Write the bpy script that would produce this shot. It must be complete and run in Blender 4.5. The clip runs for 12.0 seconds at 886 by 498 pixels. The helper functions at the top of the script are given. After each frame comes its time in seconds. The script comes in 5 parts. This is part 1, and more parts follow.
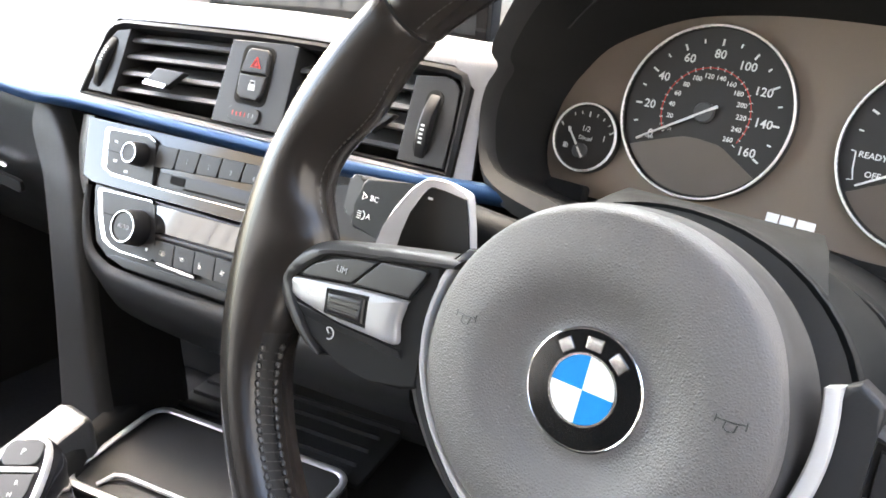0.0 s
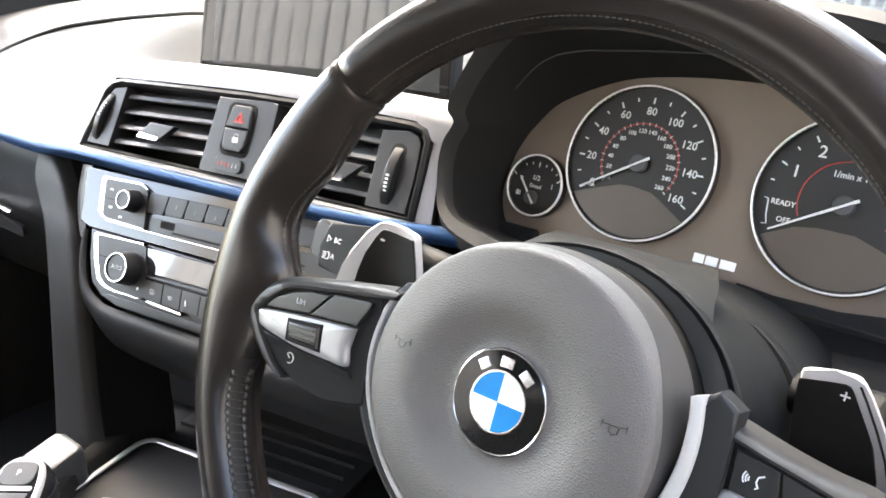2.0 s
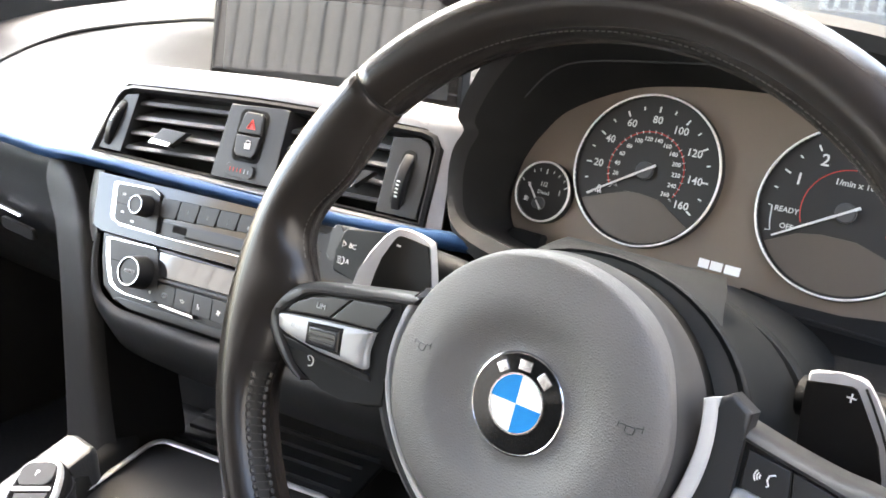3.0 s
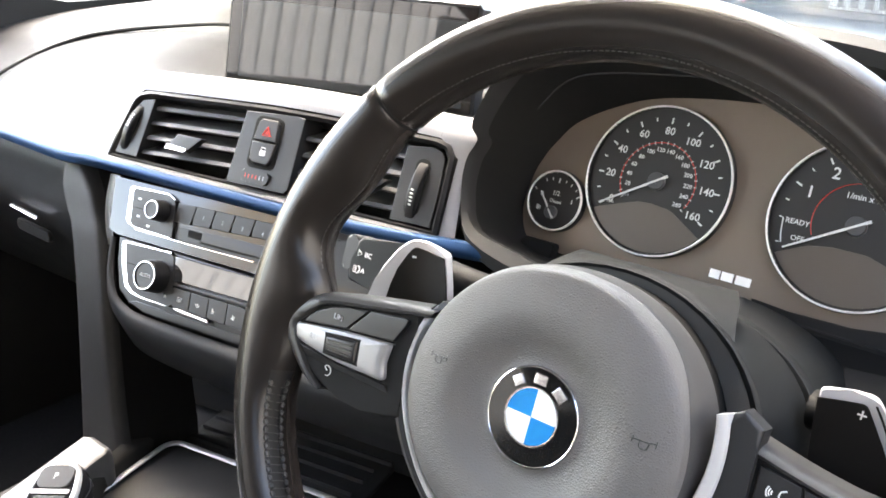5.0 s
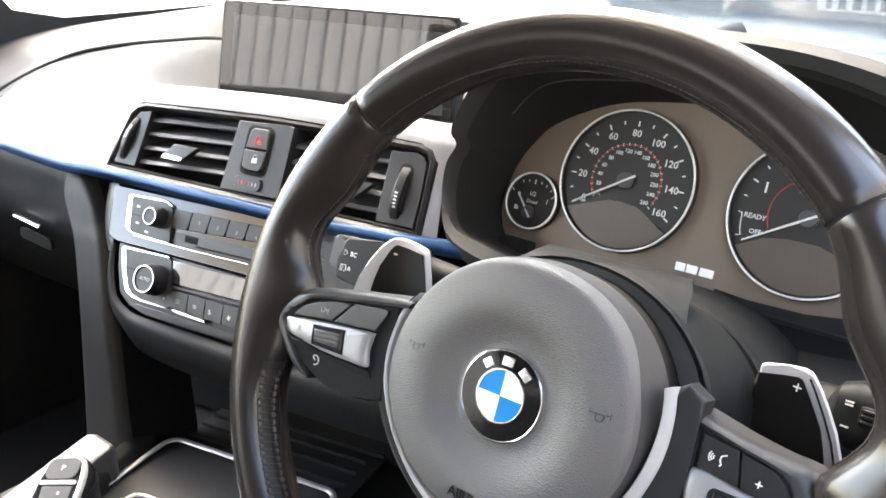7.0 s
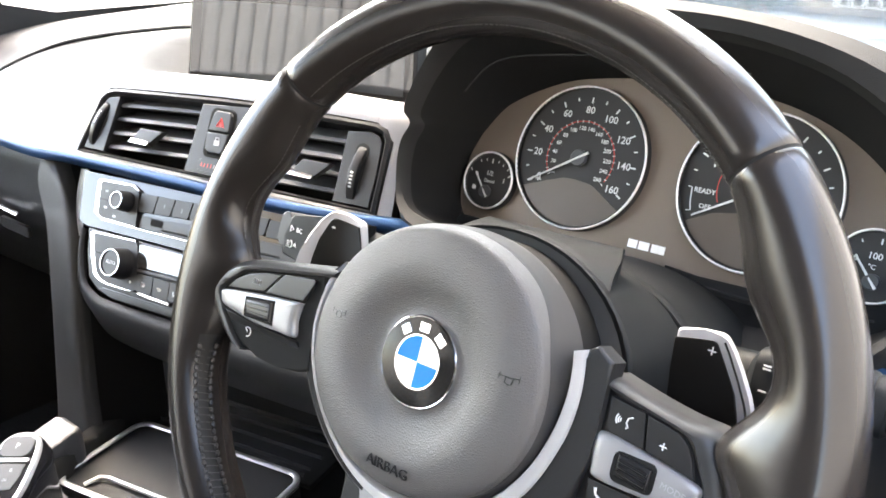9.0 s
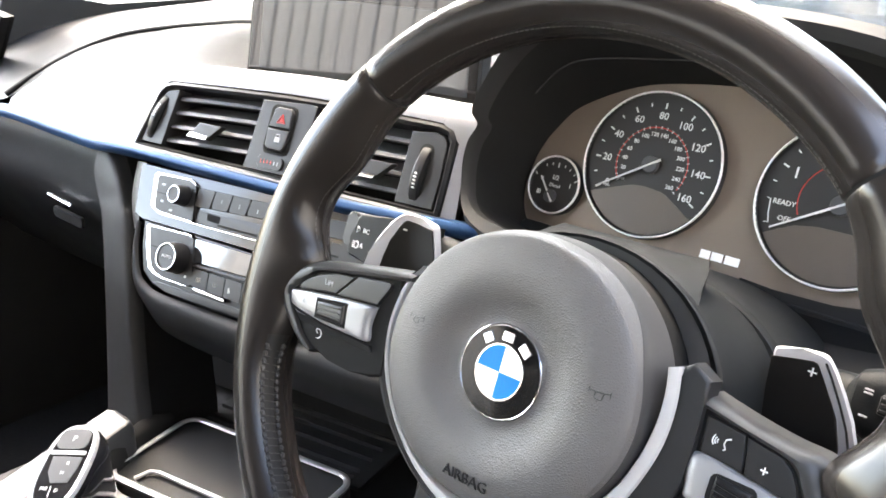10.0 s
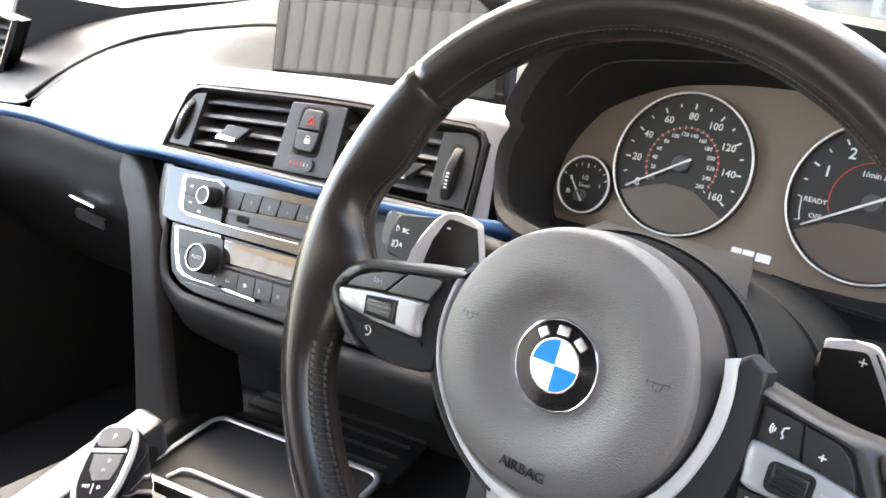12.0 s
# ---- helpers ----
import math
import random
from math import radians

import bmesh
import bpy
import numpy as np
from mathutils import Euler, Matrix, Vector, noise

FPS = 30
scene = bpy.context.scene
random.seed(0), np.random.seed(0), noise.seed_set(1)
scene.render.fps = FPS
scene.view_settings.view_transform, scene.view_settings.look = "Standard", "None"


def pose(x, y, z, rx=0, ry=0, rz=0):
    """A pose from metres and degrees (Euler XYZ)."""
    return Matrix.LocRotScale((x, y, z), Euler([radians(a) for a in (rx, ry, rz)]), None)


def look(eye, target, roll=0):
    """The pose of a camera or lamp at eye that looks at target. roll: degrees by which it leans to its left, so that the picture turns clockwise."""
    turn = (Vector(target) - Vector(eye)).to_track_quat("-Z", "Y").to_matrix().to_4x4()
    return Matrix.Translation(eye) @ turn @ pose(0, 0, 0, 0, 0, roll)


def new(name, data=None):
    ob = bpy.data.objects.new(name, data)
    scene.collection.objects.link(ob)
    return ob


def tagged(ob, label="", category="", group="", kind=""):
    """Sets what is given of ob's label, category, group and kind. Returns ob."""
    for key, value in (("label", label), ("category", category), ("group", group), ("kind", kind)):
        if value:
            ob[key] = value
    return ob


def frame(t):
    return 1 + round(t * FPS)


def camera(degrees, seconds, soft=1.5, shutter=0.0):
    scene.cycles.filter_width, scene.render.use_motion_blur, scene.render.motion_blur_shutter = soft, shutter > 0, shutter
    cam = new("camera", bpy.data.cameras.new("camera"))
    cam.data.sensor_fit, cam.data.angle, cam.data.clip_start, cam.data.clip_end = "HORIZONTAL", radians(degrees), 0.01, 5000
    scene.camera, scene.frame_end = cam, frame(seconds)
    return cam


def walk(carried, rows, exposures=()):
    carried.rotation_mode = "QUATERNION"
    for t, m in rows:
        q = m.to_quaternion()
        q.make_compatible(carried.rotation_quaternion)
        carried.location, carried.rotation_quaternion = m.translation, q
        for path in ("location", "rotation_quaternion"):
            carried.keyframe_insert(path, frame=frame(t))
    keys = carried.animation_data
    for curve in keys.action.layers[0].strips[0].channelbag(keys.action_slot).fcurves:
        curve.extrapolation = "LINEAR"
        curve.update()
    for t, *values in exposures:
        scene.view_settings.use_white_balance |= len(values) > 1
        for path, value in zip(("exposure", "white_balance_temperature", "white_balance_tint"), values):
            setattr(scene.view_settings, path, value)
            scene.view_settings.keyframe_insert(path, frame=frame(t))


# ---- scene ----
cam = camera(55.00, 12.0, soft=1.7)
PATH = [
    (0, (0.1120, -0.2280, 1.0903), (-0.2166, 0.2052, 0.8365), 1.83),
    (0.5, (0.1430, -0.2392, 1.1011), (-0.1887, 0.1981, 0.8588), 1.69),
    (1, (0.1534, -0.2361, 1.0991), (-0.1804, 0.2043, 0.8654), 1.74),
    (1.5, (0.1571, -0.2430, 1.1070), (-0.1803, 0.1983, 0.8802), 1.72),
    (2, (0.1645, -0.2514, 1.1086), (-0.1737, 0.1905, 0.8844), 1.69),
    (2.5, (0.1625, -0.2588, 1.1174), (-0.1763, 0.1825, 0.8928), 1.51),
    (2.7, (0.1620, -0.2661, 1.1153), (-0.1733, 0.1789, 0.8927), 1.93),
    (4.3, (0.1649, -0.2683, 1.1144), (-0.1731, 0.1731, 0.8888), 1.93),
    (4.5, (0.1597, -0.2695, 1.1144), (-0.1788, 0.1715, 0.8887), 2.06),
    (5, (0.1601, -0.2727, 1.1251), (-0.1782, 0.1687, 0.8997), 2.09),
    (5.5, (0.1801, -0.2894, 1.1345), (-0.1574, 0.1529, 0.9098), 1.97),
    (6, (0.1949, -0.2897, 1.1365), (-0.1420, 0.1533, 0.9124), 1.61),
    (6.5, (0.1849, -0.2882, 1.1352), (-0.1531, 0.1545, 0.9121), 1.29),
    (7, (0.1906, -0.2937, 1.1338), (-0.1475, 0.1498, 0.9125), 1.19),
    (7.2, (0.1991, -0.2883, 1.1371), (-0.1382, 0.1565, 0.9172), 1.22),
    (8.8, (0.2418, -0.2649, 1.1148), (-0.0978, 0.1785, 0.8957), 0.79),
    (9, (0.2316, -0.2660, 1.1165), (-0.1181, 0.1694, 0.8971), 0.52),
    (9.5, (0.2133, -0.2779, 1.1028), (-0.1499, 0.1458, 0.8823), 1.05),
    (10, (0.2034, -0.2748, 1.1150), (-0.1605, 0.1484, 0.8949), 1.51),
    (10.5, (0.1957, -0.2814, 1.1169), (-0.1710, 0.1398, 0.8974), 1.95),
    (11, (0.1830, -0.2898, 1.1074), (-0.1829, 0.1320, 0.8878), 1.94),
    (11.5, (0.1806, -0.2955, 1.1191), (-0.1831, 0.1290, 0.9010), 1.78),
    (12, (0.1878, -0.3027, 1.1159), (-0.1728, 0.1242, 0.8974), 1.43),
]
walk(cam, [(t, look(eye, target, roll)) for t, eye, target, roll in PATH], [(0.0, 5.17, 7900, 10), (2.5, 5.01, 7900, 10), (5.5, 4.96, 7900, 10), (7.0, 4.95, 7900, 10), (9.0, 5.07, 7900, 10), (12.0, 5.06, 7900, 10)])

# ---- world and light ----
scene.view_settings.exposure = 4.47
world = bpy.data.worlds.new("world")
scene.world = world
world.use_nodes = True
wn = world.node_tree
sky = wn.nodes.new("ShaderNodeTexSky")
sky.sky_type = "NISHITA"
sky.sun_disc = False
sky.sun_elevation = radians(58)
sky.sun_rotation = radians(-62)
sky.air_density, sky.dust_density, sky.ozone_density = 1.0, 3.0, 1.5
wn.links.new(sky.outputs[0], wn.nodes["Background"].inputs[0])
wn.nodes["Background"].inputs[1].default_value = 0.145
sun = new("sun", bpy.data.lights.new("sun", "SUN"))
sun.data.energy, sun.data.angle, sun.data.color = 0.62, radians(95), (0.86, 0.93, 1.0)
sun.matrix_world = look((-2.0, 1.3, 3.1), (0.0, 0.0, 0.9))

# ---- materials ----
def mat(name, color, rough=0.5, metal=0.0, vary=0.12, scale=40.0, grain=0.0, grain_scale=900.0, spec=0.5, coat=0.0, rvary=0.08, cells=False):
    """A surface with two scales of variation: broad wear in colour and gloss, and a fine relief."""
    m = bpy.data.materials.new(name)
    m.use_nodes = True
    nt = m.node_tree
    b = nt.nodes["Principled BSDF"]
    b.inputs["Metallic"].default_value = metal
    b.inputs["Specular IOR Level"].default_value = spec
    b.inputs["Coat Weight"].default_value = coat
    b.inputs["Coat Roughness"].default_value = 0.05
    geo = nt.nodes.new("ShaderNodeNewGeometry")
    n1 = nt.nodes.new("ShaderNodeTexNoise")
    n1.inputs["Scale"].default_value = scale
    n1.inputs["Detail"].default_value = 5
    nt.links.new(geo.outputs["Position"], n1.inputs["Vector"])
    ramp = nt.nodes.new("ShaderNodeMix")
    ramp.data_type = "RGBA"
    ramp.inputs[6].default_value = (*[c * (1 - vary) for c in color], 1)
    ramp.inputs[7].default_value = (*[min(1, c * (1 + vary)) for c in color], 1)
    nt.links.new(n1.outputs["Fac"], ramp.inputs[0])
    nt.links.new(ramp.outputs[2], b.inputs["Base Color"])
    rr = nt.nodes.new("ShaderNodeMapRange")
    rr.inputs["To Min"].default_value = max(0.0, rough - rvary)
    rr.inputs["To Max"].default_value = min(1.0, rough + rvary)
    nt.links.new(n1.outputs["Fac"], rr.inputs["Value"])
    nt.links.new(rr.outputs["Result"], b.inputs["Roughness"])
    if grain:
        if cells:
            n2 = nt.nodes.new("ShaderNodeTexVoronoi")
            n2.feature = "DISTANCE_TO_EDGE"
        else:
            n2 = nt.nodes.new("ShaderNodeTexNoise")
            n2.inputs["Detail"].default_value = 3
        n2.inputs["Scale"].default_value = grain_scale
        nt.links.new(geo.outputs["Position"], n2.inputs["Vector"])
        bump = nt.nodes.new("ShaderNodeBump")
        bump.inputs["Strength"].default_value = grain
        bump.inputs["Distance"].default_value = 0.0006
        nt.links.new(n2.outputs["Distance" if cells else "Fac"], bump.inputs["Height"])
        nt.links.new(bump.outputs["Normal"], b.inputs["Normal"])
    return m


LEATHER = mat("smooth worn leather", (0.0185, 0.0157, 0.0144), 0.24, vary=0.16, scale=14, rvary=0.035, spec=0.42)
LEATHER_PERF = mat("grained leather", (0.008, 0.0078, 0.0076), 0.5, vary=0.25, scale=40, grain=0.35, grain_scale=1100, cells=True, spec=0.3)
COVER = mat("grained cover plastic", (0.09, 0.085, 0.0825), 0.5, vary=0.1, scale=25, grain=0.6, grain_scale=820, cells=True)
# The same cover plastic, with the side's shade put into its colour.
COVER_SHADED = mat("smooth cover plastic darkened for shade", (0.036, 0.0352, 0.0352), 0.5, vary=0.08, scale=25, grain=0.1, grain_scale=1400, spec=0.3)
PLASTIC = mat("soft black plastic", (0.019, 0.019, 0.0195), 0.62, vary=0.15, scale=30, grain=0.3, grain_scale=1500, spec=0.2)
PLASTIC_GRAIN = mat("grained dash plastic", (0.015, 0.015, 0.0153), 0.62, vary=0.12, scale=12, grain=0.42, grain_scale=900, cells=True, spec=0.3)
PLASTIC_GREY = mat("grey soft plastic", (0.05, 0.0505, 0.052), 0.45, vary=0.1, scale=20, grain=0.2, grain_scale=1500)
GLOVE = mat("soft dark glovebox skin", (0.026, 0.026, 0.0265), 0.5, vary=0.12, scale=20, grain=0.3, grain_scale=1100, cells=True, spec=0.3)
FASCIA = mat("lacquered silver-grey fascia", (0.045, 0.044, 0.044), 0.14, 0.0, vary=0.05, scale=20, rvary=0.03, spec=0.42)
CONE_LIGHTENED = mat("shroud plastic lightened for funnel", (0.075, 0.078, 0.08), 0.5, vary=0.08, scale=25, grain=0.15, grain_scale=1400, spec=0.3)
SHROUD = mat("dark shroud plastic", (0.0062, 0.0074, 0.0084), 0.5, vary=0.12, scale=25, grain=0.2, grain_scale=1300, spec=0.15)
BUTTON = mat("matte button plastic", (0.0125, 0.0125, 0.0132), 0.42, vary=0.1, scale=60, grain=0.1, grain_scale=2000, spec=0.36)
SHROUD_GREY = mat("dark grey moulded plastic", (0.014, 0.0142, 0.0152), 0.45, vary=0.12, scale=25, grain=0.15, grain_scale=1500, spec=0.3)
VENT_GREY = mat("grey vent plastic", (0.075, 0.075, 0.078), 0.45, vary=0.08, scale=50, grain=0.1, grain_scale=2000)
SATIN_BLACK = mat("satin black plastic", (0.010, 0.010, 0.0108), 0.34, vary=0.15, scale=30, grain=0.08, grain_scale=2000, spec=0.35)
ARM = mat("soft black arm skin", (0.027, 0.0268, 0.0268), 0.4, vary=0.15, scale=40, grain=0.08, grain_scale=1400, spec=0.32)
PIANO = mat("glossy black plastic", (0.008, 0.008, 0.009), 0.06, vary=0.2, scale=20, rvary=0.03, coat=0.3)
GLOSS = mat("high-gloss panel lacquer", (0.016, 0.016, 0.017), 0.05, vary=0.15, scale=20, rvary=0.02, spec=0.6, coat=1.0)
DARK = mat("dark cavity plastic", (0.013, 0.013, 0.013), 0.8, vary=0.2, scale=20, spec=0.1)
SILVER = mat("satin silver trim", (0.3, 0.3, 0.306), 0.36, 0.45, vary=0.06, scale=80, grain=0.05, grain_scale=3000)
PADDLE_FACE = mat("black paddle skin", (0.0045, 0.0042, 0.004), 0.35, vary=0.15, scale=40, grain=0.1, grain_scale=1800, spec=0.14)
INSERT = mat("bright satin key insert", (0.27, 0.268, 0.272), 0.36, 0.35, vary=0.04, scale=60, grain=0.03, grain_scale=2500)
HOOP_SILVER = mat("satin silver hoop", (0.44, 0.435, 0.425), 0.36, 0.12, vary=0.05, scale=80, grain=0.04, grain_scale=2500)
EMBLEM_BLACK = mat("black enamel", (0.006, 0.006, 0.0062), 0.1, vary=0.1, spec=0.3)
PADDLE = mat("satin silver paint", (0.34, 0.34, 0.35), 0.32, 0.25, vary=0.05, scale=80)
SATIN_CHROME = mat("satin chrome", (0.5, 0.5, 0.51), 0.32, 0.7, vary=0.05, scale=80, grain=0.04, grain_scale=2500)
CHROME = mat("pearl chrome", (0.82, 0.82, 0.83), 0.16, 1.0, vary=0.04, scale=50)
BRUSHED = mat("textured aluminium trim", (0.395, 0.395, 0.41), 0.36, 0.4, vary=0.05, scale=60, grain=0.25, grain_scale=700, cells=True)
BLUE = mat("satin blue metallic", (0.03, 0.09, 0.215), 0.36, 0.4, vary=0.1, scale=60)
EMBLEM_BLUE = mat("blue enamel", (0.003, 0.19, 0.46), 0.2, vary=0.05, spec=0.15)
EMBLEM_WHITE = mat("white enamel", (0.80, 0.80, 0.80), 0.12, vary=0.03, coat=0.5)
WHITE = mat("white print", (0.62, 0.615, 0.6), 0.5, vary=0.04, scale=200)
GREYPRINT = mat("grey print", (0.35, 0.35, 0.36), 0.5, vary=0.04, scale=200)
RED = mat("red print", (0.55, 0.03, 0.02), 0.5, vary=0.06)
DIAL = mat("dial face", (0.013, 0.0115, 0.0105), 0.55, vary=0.1, scale=60, grain=0.1, grain_scale=2500)
INSET = mat("dark taupe inset field", (0.1, 0.082, 0.068), 0.34, 0.1, vary=0.06, scale=30, grain=0.08, grain_scale=2500)
FACEPLATE = mat("taupe gauge panel", (0.185, 0.147, 0.116), 0.35, 0.3, vary=0.06, scale=30, grain=0.1, grain_scale=2500)
DASH_TOP = mat("dash top skin", (0.0112, 0.0126, 0.0152), 0.48, vary=0.12, scale=15, grain=0.25, grain_scale=1100, spec=0.155)
RUBBER = mat("ribbed rubber mat", (0.007, 0.007, 0.007), 0.5, vary=0.2, scale=60, grain=0.2, grain_scale=1200)
THREAD = mat("grey thread", (0.028, 0.027, 0.026), 0.45, vary=0.3, scale=300)
SCREEN = mat("dark display glass", (0.012, 0.01, 0.009), 0.03, vary=0.1, rvary=0.005, spec=0.6)
LCD = mat("switched-off display", (0.032, 0.033, 0.033), 0.03, vary=0.05, rvary=0.005, spec=0.7)
CARPET = mat("black carpet", (0.018, 0.018, 0.018), 0.95, vary=0.3, scale=200, grain=0.8, grain_scale=900, spec=0.02)
TUNNEL = mat("matte black cowl lining", (0.0135, 0.0134, 0.0134), 0.75, vary=0.15, scale=30, grain=0.4, grain_scale=900, cells=True, spec=0.12)
GAUGE_RING = mat("pale satin gauge ring", (0.9, 0.87, 0.83), 0.4, 0.1, vary=0.03, scale=60)
LEVER_GREY = mat("hexagon textured silver", (0.043, 0.044, 0.046), 0.45, 0.2, vary=0.05, scale=60, grain=0.5, grain_scale=420, cells=True)


# ---- building tools ----
MM = 0.001


def plane(o, tilt, yaw=0.0):
    """A pose whose x runs across, y up the face and z out of it to the driver; its top leans ahead by tilt."""
    a, w = radians(tilt), radians(yaw)
    u = Vector((math.cos(w), math.sin(w), 0))
    f = Vector((-math.sin(w), math.cos(w), 0))
    v = math.sin(a) * f + math.cos(a) * Vector((0, 0, 1))
    n = u.cross(v)
    m = Matrix((u, v, n)).transposed().to_4x4()
    m.translation = o
    return m


WHEEL = plane((0, 0, 0.92), 22)
GAUGE = plane((-0.002, 0.26, 0.9545), 21)
STACK = plane((-0.3572, 0.1676, 0.9279), 25, 7.5)
FLAT = Matrix.Identity(4)


def thing(name, m, label, category, group="", kind=""):
    ob = new(name)
    ob.matrix_world = m
    ob.empty_display_size = 0.02
    return tagged(ob, label, category, group, kind)


def part(name, bm, material, parent, label="", smooth=True, mats=(), crisp=True):
    me = bpy.data.meshes.new(name)
    bmesh.ops.scale(bm, vec=(MM, MM, MM), verts=bm.verts)
    bmesh.ops.recalc_face_normals(bm, faces=bm.faces)
    bm.to_mesh(me)
    bm.free()
    for m in (material, *mats):
        me.materials.append(m)
    if smooth:
        me.polygons.foreach_set("use_smooth", [True] * len(me.polygons))
        me.set_sharp_from_angle(angle=radians(38))
    ob = new(name, me)
    ob.parent = parent
    if label:
        ob["label"] = label
    if smooth and crisp:
        wn_mod = ob.modifiers.new("flat faces stay flat", "WEIGHTED_NORMAL")
        wn_mod.keep_sharp, wn_mod.weight = True, 100
    return ob


def bev(bm, w, seg=2, ang=30):
    es = [e for e in bm.edges if len(e.link_faces) == 2 and e.calc_face_angle(0) > radians(ang)]
    if w > 0 and es:
        bmesh.ops.bevel(bm, geom=es, offset=w, segments=seg, profile=0.5, affect="EDGES", clamp_overlap=True)
    return bm


def box(x0, x1, y0, y1, z0, z1, b=0.6, bm=None, seg=2):
    own = bmesh.new()
    m = Matrix.Translation(((x0 + x1) / 2, (y0 + y1) / 2, (z0 + z1) / 2)) @ Matrix.Diagonal((x1 - x0, y1 - y0, z1 - z0, 1))
    bmesh.ops.create_cube(own, size=1, matrix=m)
    bev(own, b, seg)
    return join(bm, own) if bm else own


def join(bm, other):
    me = bpy.data.meshes.new("tmp")
    other.to_mesh(me)
    other.free()
    bm.from_mesh(me)
    bpy.data.meshes.remove(me)
    return bm


def prism(pts, z0, z1, b=0.6, seg=2, bm=None, top=None):
    """A flat outline given depth; top: another outline of as many points at z1."""
    own = bmesh.new()
    lo = [own.verts.new((x, y, z0)) for x, y in pts]
    hi = [own.verts.new((x, y, z1)) for x, y in (top or pts)]
    own.faces.new(lo[::-1])
    cap = own.faces.new(hi)
    n = len(pts)
    for i in range(n):
        own.faces.new((lo[i], lo[(i + 1) % n], hi[(i + 1) % n], hi[i]))
    if b > 0:
        bmesh.ops.bevel(own, geom=list(cap.edges), offset=b, segments=seg, profile=0.5, affect="EDGES", clamp_overlap=True)
    return join(bm, own) if bm else own


def rrect(x0, x1, y0, y1, r, n=5):
    out = []
    for cx, cy, a in ((x1 - r, y1 - r, 0), (x0 + r, y1 - r, 90), (x0 + r, y0 + r, 180), (x1 - r, y0 + r, 270)):
        for i in range(n + 1):
            t = radians(a + 90 * i / n)
            out.append((cx + r * math.cos(t), cy + r * math.sin(t)))
    return out


def arc(cx, cy, r, a0, a1, n):
    return [(cx + r * math.cos(radians(a0 + (a1 - a0) * i / n)), cy + r * math.sin(radians(a0 + (a1 - a0) * i / n))) for i in range(n + 1)]


def lathe(profile, seg=64, cx=0.0, cy=0.0, close=True, sx=1.0, sy=1.0):
    """Rings of (radius, height) about the z axis."""
    bm = bmesh.new()
    rings = []
    for r, z in profile:
        if r <= 1e-6:
            rings.append([bm.verts.new((cx, cy, z))])
        else:
            rings.append([bm.verts.new((cx + sx * r * math.cos(2 * math.pi * i / seg), cy + sy * r * math.sin(2 * math.pi * i / seg), z)) for i in range(seg)])
    for a, b in zip(rings, rings[1:]):
        for i in range(seg):
            j = (i + 1) % seg
            q = [a[i % len(a)], a[j % len(a)], b[j % len(b)], b[i % len(b)]]
            q = list(dict.fromkeys(q))
            if len(q) > 2:
                bm.faces.new(q)
    if close and len(rings[0]) > 1:
        bm.faces.new(rings[0][::-1])
    if close and len(rings[-1]) > 1:
        bm.faces.new(rings[-1])
    return bm


def loft(loops, closed=True, caps=True, bm=None):
    """A skin over loops of as many 3D points each."""
    own = bm or bmesh.new()
    rows = [[own.verts.new(p) for p in loop] for loop in loops]
    n = len(rows[0])
    for a, b in zip(rows, rows[1:]):
        for i in range(n if closed else n - 1):
            j = (i + 1) % n
            own.faces.new((a[i], a[j], b[j], b[i]))
    if caps and closed:
        own.faces.new(rows[0][::-1])
        own.faces.new(rows[-1])
    return own


def tube(path, r, seg=8, closed=False, flat=1.0, bm=None):
    """A round bar along 3D points; r may be a list."""
    pts = [Vector(p) for p in path]
    n = len(pts)
    loops = []
    up = Vector((0, 0, 1))
    for i, p in enumerate(pts):
        d = (pts[(i + 1) % n] - pts[i - 1]) if closed else (pts[min(i + 1, n - 1)] - pts[max(i - 1, 0)])
        d.normalize()
        if abs(d.dot(up)) > 0.95:
            up = Vector((0, 1, 0))
        s = d.cross(up).normalized()
        w = s.cross(d)
        k = r[i] if isinstance(r, (list, tuple)) else r
        loops.append([p + k * (math.cos(a) * s + flat * math.sin(a) * w) for a in (2 * math.pi * j / seg for j in range(seg))])
    if closed:
        loops.append(loops[0])
    own = loft(loops, True, not closed, bm)
    if closed:
        bmesh.ops.remove_doubles(own, verts=own.verts, dist=1e-5)
    return own


def slab(sections, depth, bm=None):
    """A skin over open rows of 3D points, thickened downwards by depth along its normals."""
    own = bmesh.new()
    rows = [[own.verts.new(p) for p in s] for s in sections]
    for a, b in zip(rows, rows[1:]):
        for i in range(len(a) - 1):
            own.faces.new((a[i], a[i + 1], b[i + 1], b[i]))
    bmesh.ops.solidify(own, geom=list(own.faces), thickness=depth)
    return join(bm, own) if bm else own


def smooth_rows(sections, nx=4, ny=4):
    """Denser rows through the given ones (Catmull-Rom both ways)."""
    def cr(p, k):
        out = []
        n = len(p)
        for i in range(n - 1):
            a, b, c, d = p[max(i - 1, 0)], p[i], p[i + 1], p[min(i + 2, n - 1)]
            for j in range(k):
                t = j / k
                out.append(tuple(0.5 * (2 * b[m] + (c[m] - a[m]) * t + (2 * a[m] - 5 * b[m] + 4 * c[m] - d[m]) * t * t + (3 * b[m] - a[m] - 3 * c[m] + d[m]) * t ** 3) for m in range(len(b))))
        out.append(tuple(p[-1]))
        return out
    rows = [cr(s, ny) for s in sections]
    cols = [cr(list(c), nx) for c in zip(*rows)]
    return [list(r) for r in zip(*cols)]


